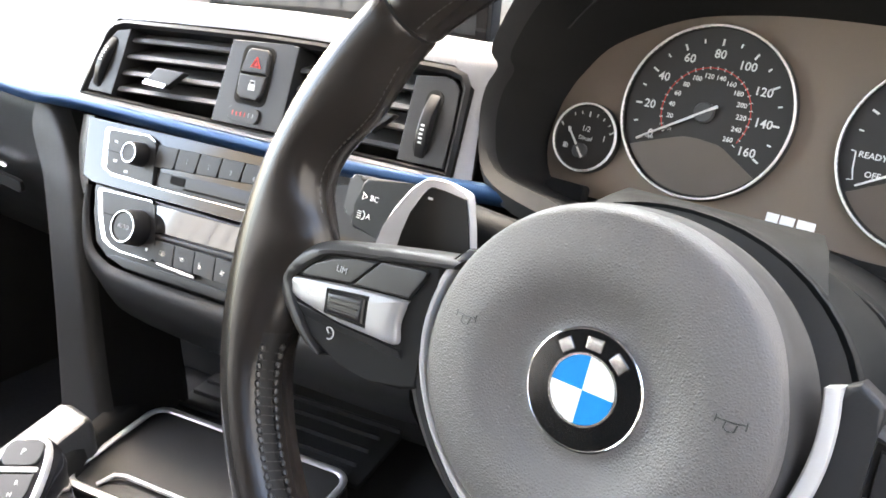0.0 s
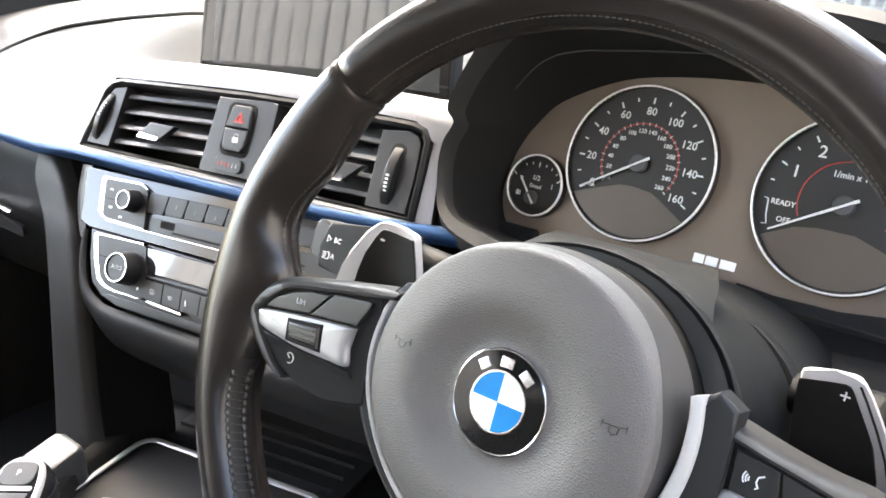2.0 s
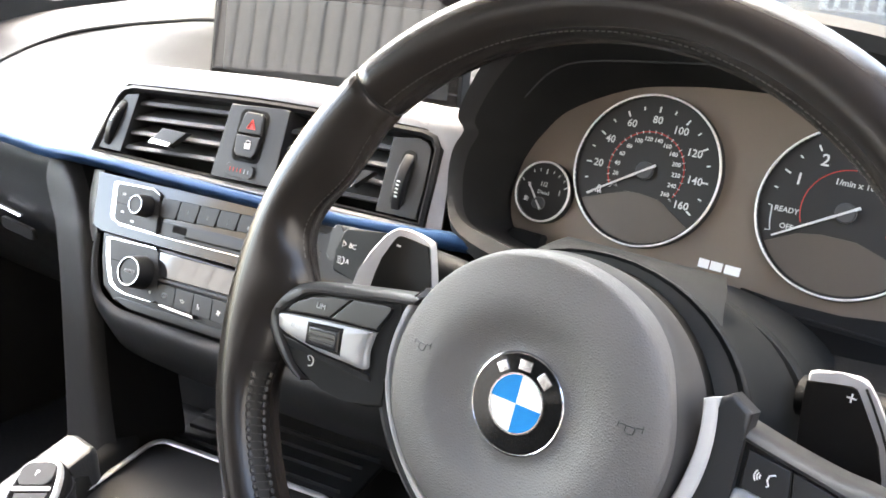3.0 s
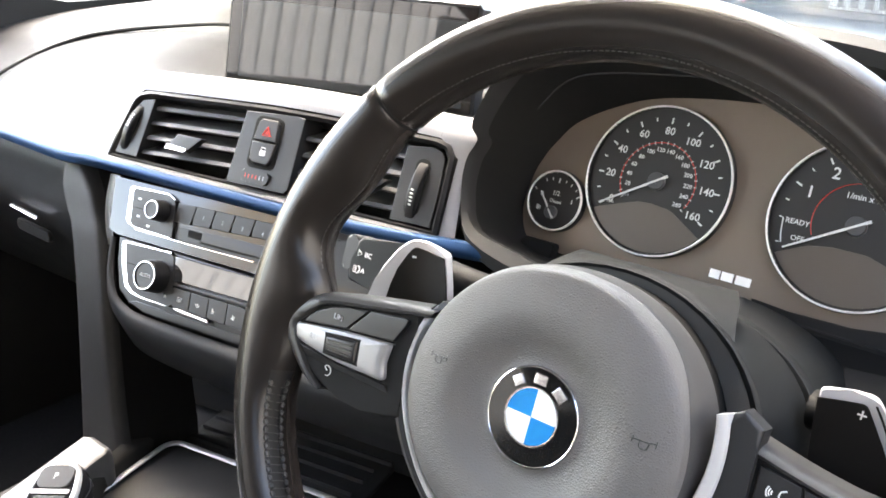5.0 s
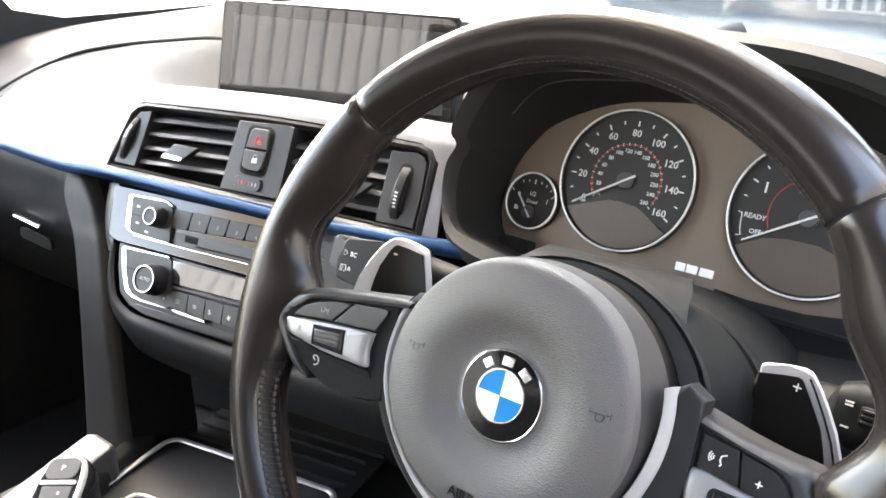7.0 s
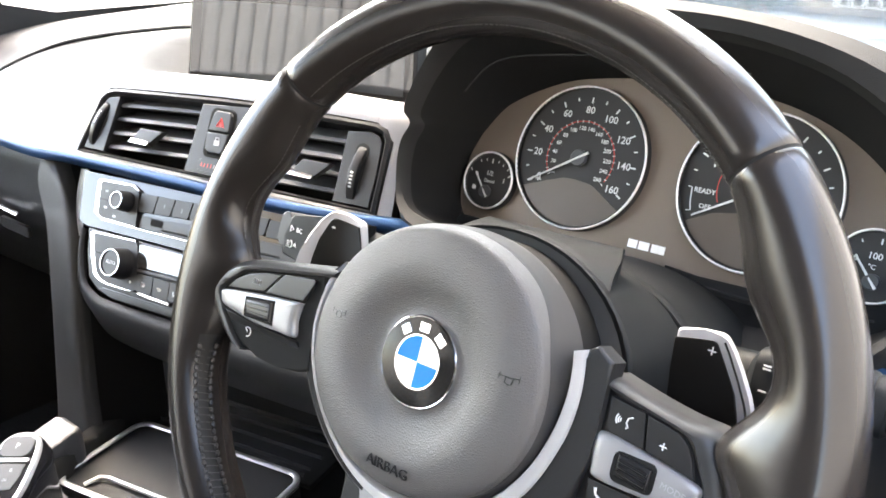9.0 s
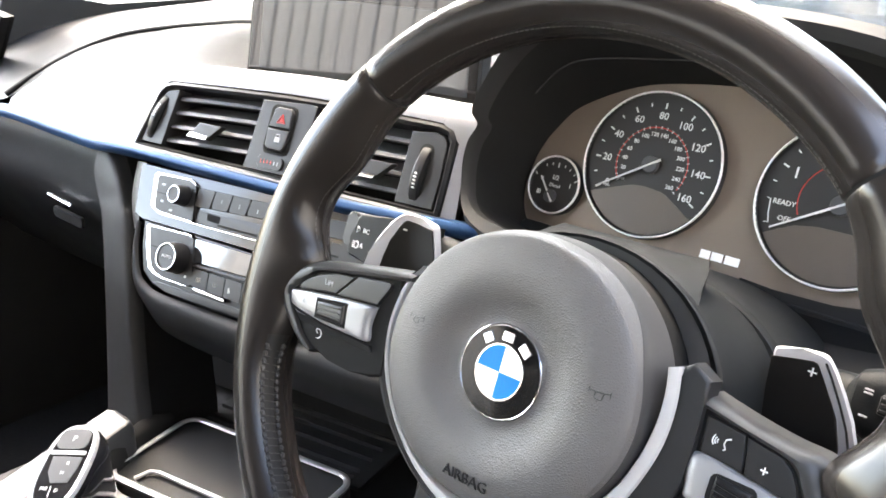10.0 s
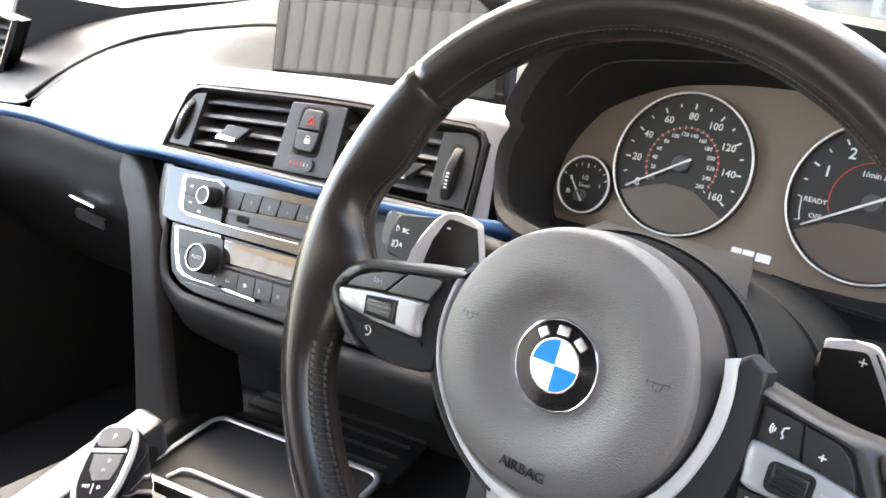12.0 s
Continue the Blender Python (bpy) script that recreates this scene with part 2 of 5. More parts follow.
def pillow(pts, z0, z1, k=4, rings=((1, 0), (1, 0.55), (0.975, 0.8), (0.93, 0.93), (0.8, 1.0), (0.5, 1.06))):
    """A cushion over a closed outline: rings drawn in towards the middle as they rise."""
    p = curve2(pts, k, True)
    cx, cy = sum(a for a, b in p) / len(p), sum(b for a, b in p) / len(p)
    return loft([[(cx + (x - cx) * f, cy + (y - cy) * f, z0 + (z1 - z0) * h) for x, y in p] for f, h in rings])


def curve2(pts, k=6, closed=False):
    """A smooth line through points of any dimension."""
    p = list(pts)
    out = []
    n = len(p)
    for i in range(n if closed else n - 1):
        if closed:
            a, b, c, d = p[i - 1], p[i], p[(i + 1) % n], p[(i + 2) % n]
        else:
            a, b, c, d = p[max(i - 1, 0)], p[i], p[i + 1], p[min(i + 2, n - 1)]
        for j in range(k):
            t = j / k
            out.append(tuple(0.5 * (2 * b[m] + (c[m] - a[m]) * t + (2 * a[m] - 5 * b[m] + 4 * c[m] - d[m]) * t * t + (3 * b[m] - a[m] - 3 * c[m] + d[m]) * t ** 3) for m in range(len(b))))
    if not closed:
        out.append(tuple(p[-1]))
    return out


def words(text, size, x, y, z, depth=0.15, turn=0.0, bm=None, shear=0.0, bold=0.0):
    """Raised letters, size mm high, centred on x, y, at height z."""
    cu = bpy.data.curves.new("letters", "FONT")
    cu.body, cu.size, cu.extrude, cu.resolution_u = text, size * 1.38, depth, 2
    cu.align_x, cu.align_y, cu.shear, cu.offset = "CENTER", "CENTER", shear, bold * size
    tmp = bpy.data.objects.new("letters", cu)
    scene.collection.objects.link(tmp)
    me = bpy.data.meshes.new_from_object(tmp.evaluated_get(bpy.context.evaluated_depsgraph_get()))
    bpy.data.objects.remove(tmp)
    bpy.data.curves.remove(cu)
    own = bm or bmesh.new()
    me.transform(Matrix.Translation((x, y, z)) @ Matrix.Rotation(radians(turn), 4, "Z"))
    own.from_mesh(me)
    bpy.data.meshes.remove(me)
    return own

# ---- the place: ground, car shell, dash body ----
def sheet(name, verts, faces, material, label, category, kind="structure", thick=0.0):
    bm = bmesh.new()
    vs = [bm.verts.new(v) for v in verts]
    for f in faces:
        bm.faces.new([vs[i] for i in f])
    if thick:
        bmesh.ops.solidify(bm, geom=list(bm.faces), thickness=thick)
    bmesh.ops.scale(bm, vec=(1000, 1000, 1000), verts=bm.verts)
    return tagged(part(name, bm, material, None), label, category, kind=kind)


ASPHALT = mat("grey asphalt", (0.05, 0.049, 0.047), 0.9, vary=0.25, scale=3, grain=0.5, grain_scale=60)
PLANK = mat("weathered cladding boards", (0.38, 0.37, 0.355), 0.75, vary=0.25, scale=2.5, grain=0.3, grain_scale=90)
BRICKRED = mat("red brick plinth", (0.28, 0.10, 0.07), 0.85, vary=0.3, scale=12, grain=0.4, grain_scale=120)
TANBRICK = mat("tan brickwork", (0.46, 0.34, 0.2), 0.85, vary=0.3, scale=9, grain=0.5, grain_scale=30)
HEADLINER = mat("anthracite headliner cloth", (0.07, 0.07, 0.071), 0.95, vary=0.12, scale=60, grain=0.4, grain_scale=700)
BODYBLUE = mat("deep blue car paint", (0.002, 0.02, 0.05), 0.12, 0.0, vary=0.06, scale=8, spec=0.22, rvary=0.03)
RENDER = mat("tan wall render", (0.2, 0.18, 0.155), 0.9, vary=0.15, scale=3, grain=0.4, grain_scale=40)

sheet("ground", [(-60, -60, 0), (60, -60, 0), (60, 60, 0), (-60, 60, 0)], [(0, 1, 2, 3)], ASPHALT, "grey asphalt drive around the car", "ground")

XC = -0.365  # the car's middle

# roof, sides and back of the cabin
def cabin():
    bm = bmesh.new()
    roof = [[(XC + s * w, y, z - 0.05 * s * s) for s in (-1, -0.6, -0.2, 0.2, 0.6, 1)] for y, z, w in ((0.16, 1.37, 0.53), (0.05, 1.40, 0.57), (-0.3, 1.45, 0.62), (-0.9, 1.46, 0.63), (-1.5, 1.42, 0.6), (-1.8, 1.36, 0.55))]
    own = slab([[tuple(1000 * c for c in p) for p in r] for r in roof], -30)
    tagged(part("ceiling", own, HEADLINER, None), "dark grey cloth headliner over the cabin", "ceiling", kind="structure")
    w = box((XC - 0.78) * 1000, (XC - 0.72) * 1000, -1900, 800, 250, 915, 15)
    tagged(part("wall_left", w, PLASTIC, None), "black passenger door panel below the windows", "door panel", kind="structure")
    # Unseen rear wall, raised across the rear window to stop light from behind.
    w = box((XC - 0.72) * 1000, (XC + 0.72) * 1000, -1960, -1900, 250, 1340, 15)
    tagged(part("wall_back", w, PLASTIC, None), "unseen black rear wall, raised to shut out light", "wall", kind="structure")
    w = box((XC + 0.73) * 1000, (XC + 0.79) * 1000, -1900, 800, 250, 925, 15)
    tagged(part("wall_right", w, PLASTIC, None), "black driver's door panel below the window", "door panel", kind="structure")
    # Unseen panel added over the rear side window to keep light out.
    w = box((XC + 0.68) * 1000, (XC + 0.74) * 1000, -1900, -560, 915, 1400, 15)
    tagged(part("side_blocker_right", w, PLASTIC, None), "unseen dark panel added behind the driver to block side light", "pillar", kind="structure")
    # Unseen blocker added behind the driver, shading the lower half of the wheel.
    w = box(-270, 340, -880, -790, 330, 1140, 40)
    tagged(part("partition", w, CARPET, None), "unseen black partition added to cut light from behind", "partition", kind="structure")
    w = box((XC - 0.75) * 1000, (XC + 0.75) * 1000, -1900, 900, 280, 330, 5)
    tagged(part("floor", w, CARPET, None), "black carpet on the cabin floor", "floor", kind="structure")
    w = box((XC - 0.75) * 1000, (XC + 0.75) * 1000, 640, 700, 330, 930, 5)
    tagged(part("wall_front", w, DARK, None), "black bulkhead ahead of the footwells", "wall", kind="structure")


cabin()


def cladding():
    """A boarded garage door over a low brick plinth, with brickwork above it, behind the car."""
    f = thing("clad_wall", FLAT, "pale boarded garage front on a red plinth under tan brickwork", "wall")
    part("plinth", box(-3790, 1200, -4330, -4180, 0, 450, 4), BRICKRED, f, "low red brick plinth")
    first = part("board", box(-59, 59, -9, 9, 0, 1830, 6, seg=3), PLANK, f)
    first.location = (-3.755, -4.2, 0.45)
    for i in range(1, 38):
        b = new("board", first.data)
        b.parent = f
        b.location = (-3.755 + 0.131 * i + 0.004 * math.sin(5.3 * i), -4.2 + 0.003 * (i % 3), 0.45)
    part("backing", box(-3790, 1200, -4320, -4225, 450, 2280, 2), mat("shaded board backing", (0.33, 0.305, 0.28), 0.85, vary=0.2, scale=6), f, "brown battens behind the boards")
    part("brickwork", box(-3900, 1200, -4320, -4190, 2290, 3950, 4), TANBRICK, f, "tan brickwork over the boards")


cladding()


# dash pad, seen from above through the windscreen
# across the car: x, the front edge's depth and height, three heights up to the crest, then two towards the glass
PAD = [
    (-1090, 150, 872, 893, 923, 942, 958, 975),
    (-930, 150, 884, 910, 940, 957, 970, 984),
    (-850, 150, 899, 928, 954, 968, 976, 990),
    (-760, 172, 944, 953, 965, 975, 981, 995),
    (-640, 182, 958, 963, 979, 987, 986, 1000),
    (-520, 196, 966, 967, 983, 995, 997, 1006),
    (-240, 215, 968, 963, 972, 985, 1002, 1008),
    (-205, 222, 968, 964, 974, 986, 1003, 1008),
    (-185, 305, 975, 981, 987, 992, 1004, 1007),
    (-150, 330, 998, 1001, 1003, 1004, 1000, 965),
    (0, 330, 1010, 1012, 1012, 1010, 993, 935),
    (360, 250, 930, 934, 938, 941, 941, 920),
]


def pad_row(x, y0, z0, z1, z2, z3, z4, z5):
    crest = max(310, y0 + 40)
    depth = lambda f: y0 + (crest - y0) * f
    return [(x, y0, z0), (x, depth(0.28), z1), (x, depth(0.66), z2), (x, crest, z3), (x, 420, z4), (x, 600, 0.55 * z4 + 0.45 * z5), (x, 820, z5)]


dash = thing("dashboard", FLAT, "grey soft-touch dashboard top under the windscreen", "dashboard")
part("pad", slab(smooth_rows([pad_row(*row) for row in PAD], 5, 4), -14), DASH_TOP, dash, "grey soft-touch pad")
# the seam where the pad meets the airbag panel
SEAM = [(-862, 150, 898), (-849, 180, 919), (-838, 210, 936), (-827, 240, 950), (-805, 270, 963), (-776, 290, 971), (-732, 305, 979), (-675, 320, 987), (-615, 328, 994), (-520, 330, 998)]
part("seam", tube(curve2([(x, y, z + 1.2) for x, y, z in SEAM], 6), [3.6 - 2.0 * i / 54 for i in range(55)], 8), DARK, dash, "dark seam across the pad")


def windscreen():
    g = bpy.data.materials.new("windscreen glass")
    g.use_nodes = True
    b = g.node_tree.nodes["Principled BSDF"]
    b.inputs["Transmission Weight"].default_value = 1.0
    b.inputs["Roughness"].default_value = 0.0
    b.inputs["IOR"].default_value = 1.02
    # Tint set deeper than real glass, to dim the daylight seen through it.
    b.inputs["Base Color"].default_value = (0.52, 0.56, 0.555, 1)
    rows = [[(XC * 1000 + s * w, y - 90 * s * s, z) for s in (-1, -0.5, 0, 0.5, 1)] for y, z, w in ((880, 985, 700), (600, 1140, 640), (330, 1290, 570), (90, 1400, 515))]
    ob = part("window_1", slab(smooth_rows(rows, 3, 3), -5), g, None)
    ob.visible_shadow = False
    tagged(ob, "green-tinted curved windscreen, darkened to dim the view outside", "windscreen", kind="structure")


windscreen()


def bonnet():
    c = thing("bonnet", FLAT, "deep blue painted bonnet beyond the windscreen", "car bonnet")
    rows = [[(XC * 1000 + s * w, y, z - 60 * s * s) for s in (-1, -0.7, -0.3, 0, 0.3, 0.7, 1)] for y, z, w in ((930, 958, 760), (1200, 955, 770), (1600, 932, 760), (1950, 893, 720), (2100, 800, 690))]
    part("panel", slab(smooth_rows(rows, 4, 4), -12), BODYBLUE, c)
    part("cowl", box(XC * 1000 - 740, XC * 1000 + 740, 835, 905, 880, 945, 8), PLASTIC, c, "black plastic scuttle grille")


bonnet()


def parked_car():
    """The grey car that stands ahead of the bonnet."""
    p = thing("parked_car", FLAT, "beige grey car parked ahead with a white plate", "car")
    paint = mat("beige grey car paint", (0.13, 0.124, 0.107), 0.35, 0.1, vary=0.05, scale=4, coat=0.15)
    glass = mat("dark car glass", (0.02, 0.025, 0.03), 0.08, vary=0.1)
    c = -1100
    def ring(y, hw, z0, z1):
        return [(c + hw * x, y, z0 + (z1 - z0) * z) for x, z in ((-0.9, 0), (-1, 0.25), (-1, 0.6), (-0.9, 0.9), (-0.6, 1), (0.6, 1), (0.9, 0.9), (1, 0.6), (1, 0.25), (0.9, 0))]
    part("body", loft([ring(5560, 780, 420, 900), ring(5620, 860, 300, 950), ring(6200, 900, 250, 1000), ring(8800, 900, 250, 980), ring(9500, 800, 300, 850)]), paint, p)
    part("cabin", loft([ring(5900, 760, 940, 980), ring(6400, 640, 950, 1460), ring(7600, 640, 950, 1460), ring(8500, 740, 940, 1000)]), glass, p, "dark glass cabin")
    part("bumper", loft([ring(5500, 700, 380, 560), ring(5530, 800, 340, 590), ring(5700, 860, 330, 600)]), mat("grey bumper plastic", (0.03, 0.03, 0.03), 0.6, vary=0.15, scale=6), p, "grey plastic bumper")
    pl = part("number_plate", box(c - 235, c + 235, 5535, 5552, 600, 711, 3), mat("white plate", (0.4, 0.4, 0.375), 0.5, vary=0.04), p, "white number plate")
    for i, wd in enumerate((34, 46, 50, 46, 46)):
        x = c - 165 + 78 * i + (10 if i > 1 else 0)
        part("bar", box(x - wd / 2, x + wd / 2, 5531, 5536, 618, 694, 2), mat("plate print", (0.05, 0.05, 0.05), 0.5) if i == 0 else bpy.data.materials["plate print"], pl, "plain dark bar")
    for sx in (-1, 1):
        part("lamp", box(c + sx * 640 - 110, c + sx * 640 + 110, 5560, 5640, 720, 840, 20), mat("red lamp glass", (0.35, 0.02, 0.02), 0.15) if sx < 0 else bpy.data.materials["red lamp glass"], p, "red tail lamp")
        for y in (6200, 8700):
            w = lathe([(0, -90), (300, -90), (320, -60), (320, 60), (300, 90), (0, 90)], 32)
            bmesh.ops.transform(w, matrix=Matrix.Translation((c + sx * 800, y, 320)) @ Matrix.Rotation(radians(90), 4, "Y"), verts=w.verts)
            part("wheel", w, RUBBER, p)


parked_car()
tagged(part("boundary_wall", box(-5300, 3500, 10000, 10220, 0, 2300, 10), RENDER, None), "tan rendered wall behind the parked car", "wall", kind="structure")


# Unseen wall, added to hold back sky light from the driver's side.
tagged(part("blocker_wall", box(2400, 2620, -5000, 7000, 0, 3300, 10), mat("grey blocker render", (0.3, 0.297, 0.29), 0.9, vary=0.15, scale=3, grain=0.4, grain_scale=40), None), "unseen grey wall added to block light from the right", "wall", kind="structure")


def pillar():
    p = tube([(XC * 1000 - 735, 880, 960), (XC * 1000 - 650, 560, 1150), (XC * 1000 - 575, 300, 1300), (XC * 1000 - 515, 60, 1400)], [48, 46, 44, 44], 14)
    q = tube([(XC * 1000 + 735, 880, 960), (XC * 1000 + 650, 560, 1150), (XC * 1000 + 590, 300, 1300), (XC * 1000 + 560, 60, 1400)], [48, 46, 44, 44], 14)
    tagged(part("pillar_front_right", q, PLASTIC, None), "black windscreen pillar on the driver's side", "pillar", kind="structure")
    foot = prism([(240, 900), (860, 900), (860, 972), (420, 968), (340, 985), (310, 1030), (280, 1040), (250, 960)], -6, 6, 2)
    bmesh.ops.transform(foot, matrix=Matrix(((0, 0, 1, -1104), (1, 0, 0, 0), (0, 1, 0, 0), (0, 0, 0, 1))), verts=foot.verts)
    tagged(part("pillar_foot", foot, PLASTIC, None), "black trim triangle at the foot of the pillar", "pillar trim", kind="structure")
    tagged(part("pillar_left", p, PLASTIC, None), "black windscreen pillar on the passenger side", "pillar", kind="structure")


pillar()

# ---- steering wheel ----
RC, RA, RB, RZ = 177.5, 15.5, 18.5, -18.0


def rim_point(deg, a, k=1.0):
    """A point on the rim's skin: deg round the wheel, a round the oval section, which swells at the thumb grips."""
    t = radians(deg)
    bulge = 0.0
    for c, w, h in ((151, 9, 8.5), (29, 9, 8.5), (175, 7, 22), (5, 7, 22), (188, 8, 10), (-8, 8, 10)):
        d = (deg - c + 180) % 360 - 180
        bulge += h * math.exp(-(d / w) ** 2)
    r = RC + k * RA * math.cos(a)
    if math.cos(a) < 0:
        r -= bulge * (-math.cos(a)) ** 1.5
    return (r * math.cos(t), r * math.sin(t), RZ + k * RB * math.sin(a))


def rim_loop(deg, k=1.0, seg=32):
    return [rim_point(deg, 2 * math.pi * j / seg, k) for j in range(seg)]


def steering_wheel():
    w = thing("steering_wheel", WHEEL, "black leather sports steering wheel with silver trim and a round emblem", "steering wheel")
    for name, a0, a1, m, lab in (("rim", 43.5, 136.5, LEATHER, "smooth black leather top of the rim"), ("rim", 137, 236, LEATHER, "worn leather grip with thumb rest"), ("rim", -56, 43, LEATHER, "worn leather grip with thumb rest"), ("rim", 236.5, 303.5, LEATHER, "smooth black leather foot of the rim")):
        n = int((a1 - a0) / 2)
        loops = []
        for i in range(n + 1):
            k = 1.0 if 0 < i < n else 0.955
            loops.append(rim_loop(a0 + (a1 - a0) * i / n, k))
            if i in (0, n - 1):
                e = 0.25 if i == 0 else n - 0.25
                loops.append(rim_loop(a0 + (a1 - a0) * e / n, 0.995))
        part(name, loft(loops), m, w, lab, crisp=False)
    for a in (43.25, 136.75):
        part("seam", loft([rim_loop(a - 0.35, 0.95), rim_loop(a + 0.35, 0.95)]), DARK, w)
    # a dark lacing strip with two rails of stitches and a thread that crosses between them
    def stitches(a0, a1, n, wide, u0=0.0):
        bm = bmesh.new()
        st = (a1 - a0) / n
        for i in range(n):
            a = a0 + st * i
            if not wide:
                p, q = Vector(rim_point(a, 2.62 + u0, 1.008)), Vector(rim_point(a + 0.62 * st, 2.62 + u0, 1.008))
                tube([p, (p + q) / 2, q], 0.26, 5, bm=bm)
                continue
            for u, lean in ((2.46 + u0, 0.07), (2.92 + u0, -0.07)):
                tube([Vector(rim_point(a + f * st, u + lean * (f - 0.4), k)) for f, k in ((0, 1.0), (0.18, 1.05), (0.5, 1.06), (0.72, 1.0))], [0.5, 1.35, 1.35, 0.5], 6, bm=bm)
            p, q = Vector(rim_point(a + 0.72 * st, 2.5 + u0, 1.012)), Vector(rim_point(a + 1.05 * st, 2.88 + u0, 1.012))
            tube([p, (p + q) / 2, q], 0.36, 5, bm=bm)
        return bm
    rows = [[rim_point(192 + 42 * i / 40, 2.34 + 0.7 * f / 6, 1.012 if 0 < f < 6 else 0.99) for f in range(7)] for i in range(41)]
    part("lacing_strip", loft(rows, False, False), LEATHER_PERF, w, "matte black lacing strip")
    for a0, a1, n, wide, u0 in ((194, 234, 27, True, 0.0), (142, 170, 26, False, 0.3), (44, 136, 90, False, 0.0)):
        tagged(part("stitching", stitches(a0, a1, n, wide, u0), THREAD, w, "grey cross stitching"), kind="stuff")

    # hub and airbag cover
    dish = [(1, -5), (23.4, -5), (24, -5.3), (27, -4.9), (30, -4.2), (33, -3.2), (35.7, -2.1), (38.4, -1.1), (41.5, -0.35), (45.3, 0.15)]
    dome = [(48.5, 0.15), (52, -0.25), (56, -0.95), (60, -1.95), (63, -2.9), (65, -3.8), (66.2, -4.7)]
    def turned(a, p, ridge):
        # the bevel between face and side is broad at the top and narrow at the sides
        f = min(1.0, max(0.0, (math.sin(a) - 0.3) / 0.5))
        f = f * f * (3 - 2 * f)
        r0, z0 = 68.0 + 2.2 * f, -8.6 - 6.0 * f
        u, d = p
        r, z = (66.2 + (r0 - 66.2) * u + d, -4.7 + (z0 + 4.7) * u) if ridge else (r0 + (73.4 - r0) * u + d, z0 + (-31.5 - z0) * u)
        return (r * math.cos(a), r * math.sin(a), z)
    turns = [2 * math.pi * i / 160 for i in range(160)]
    face = [[(r * math.cos(a), r * math.sin(a), z) for a in turns] for r, z in dish + dome] + [[turned(a, p, True) for a in turns] for p in ((0.12, 0.25), (0.3, 0.3), (0.55, 0.2), (0.8, 0.1), (1.0, 0.0))]
    side = [[turned(a, p, False) for a in turns] for p in ((0.0, -0.5), (0.012, 0.05), (0.05, 0.3), (0.2, 0.4), (0.5, 0.3), (0.8, 0.1), (0.97, 0.0), (1.0, -0.5), (1.03, -2.5), (1.1, -9), (1.3, -12))]
    def flare(bm):
        # drawn in at the top and the foot, a little broader at the sides
        for vert in bm.verts:
            r = math.hypot(vert.co.x, vert.co.y)
            if r > 46:
                s, c = vert.co.y / r, vert.co.x / r
                k = 1 + min(1.0, (r - 46) / 20) * ((0.025 if c < 0 else 0.01) * c * c - 0.065 * max(0.0, -s) ** 2 - 0.02 * max(0.0, s) ** 4)
                k -= 0.05 * max(0.0, s) ** 4 * min(1.0, max(0.0, (r - 68) / 6))
                vert.co.x, vert.co.y = vert.co.x * k, vert.co.y * k
        return bm
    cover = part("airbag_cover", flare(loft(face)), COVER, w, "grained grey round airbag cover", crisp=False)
    # The side takes the darkened copy in place of real shade.
    part("cover_side", flare(loft(side)), COVER_SHADED, cover, "smooth side of the cover, darkened to stand for shade", crisp=False)
    # emblem
    em = part("emblem", lathe([(0, -5), (22.5, -5), (22.7, -0.6), (22.4, 0.3), (22.0, 0.5), (21.6, 0.2), (0, 0.2)], 72), CHROME, w, "round emblem with chrome rim")
    em.location = (0, 0.8 * MM, -4.2 * MM)
    part("outer_band", lathe([(12.9, 0.0), (21.5, 0.0), (21.5, 0.5), (12.9, 0.9)], 72, close=False), EMBLEM_BLACK, em, "glossy black band")
    part("inner_ring", lathe([(12.4, 0), (13.2, 0), (13.2, 1.2), (12.4, 1.2)], 72, close=False), CHROME, em)
    for i in range(4):
        pts = [(0, 0)] + arc(0, 0, 12.4, 90 * i, 90 * i + 90, 14)
        part("quadrant", prism(pts, 0, 0.9 + 0.02 * (i % 2), 0.1), (EMBLEM_WHITE, EMBLEM_BLUE)[i % 2], em, ("white enamel quarter", "blue enamel quarter")[i % 2])
    for a, wd in ((128, 5.2), (90, 6.2), (52, 6.4)):
        c = Vector((16.9 * math.cos(radians(a)), 16.9 * math.sin(radians(a)), 0))
        bm = box(-wd / 2, wd / 2, -2.4, 2.4, 0.5, 1.1, 0.3)
        bmesh.ops.transform(bm, matrix=Matrix.Translation(c) @ Matrix.Rotation(radians(a - 90), 4, "Z"), verts=bm.verts)
        part("mark", bm, CHROME, em, "raised silver bar")
    # horn marks and the moulded word, laid on the curved face
    def laid(bm, base):
        prof = dish + dome
        for vert in bm.verts:
            r = math.hypot(vert.co.x, vert.co.y)
            for (r0, z0), (r1, z1) in zip(prof, prof[1:]):
                if r0 <= r <= r1:
                    vert.co.z += z0 + (z1 - z0) * (r - r0) / (r1 - r0) - base
                    break
        return bm
    for s in (-1, 1):
        bm = bmesh.new()
        x, y = 52 * s, 10
        q = lambda pts: [(x + 0.8 * (a - x), y + 0.8 * (b - y), c) for a, b, c in pts]
        tube(q([(x - 6, y + 2.4, 1.0), (x - 6.2, y - 0.8, 1.0)]), 0.28, 5, bm=bm)
        tube(q([(x - 6, y + 0.8, 1.0), (x + 1, y + 0.9, 1.1), (x + 6, y + 1.6, 1.0)]), 0.28, 5, bm=bm)
        tube(q([(x + 6, y + 3.2, 1.0), (x + 6, y - 0.6, 1.0)]), 0.28, 5, bm=bm)
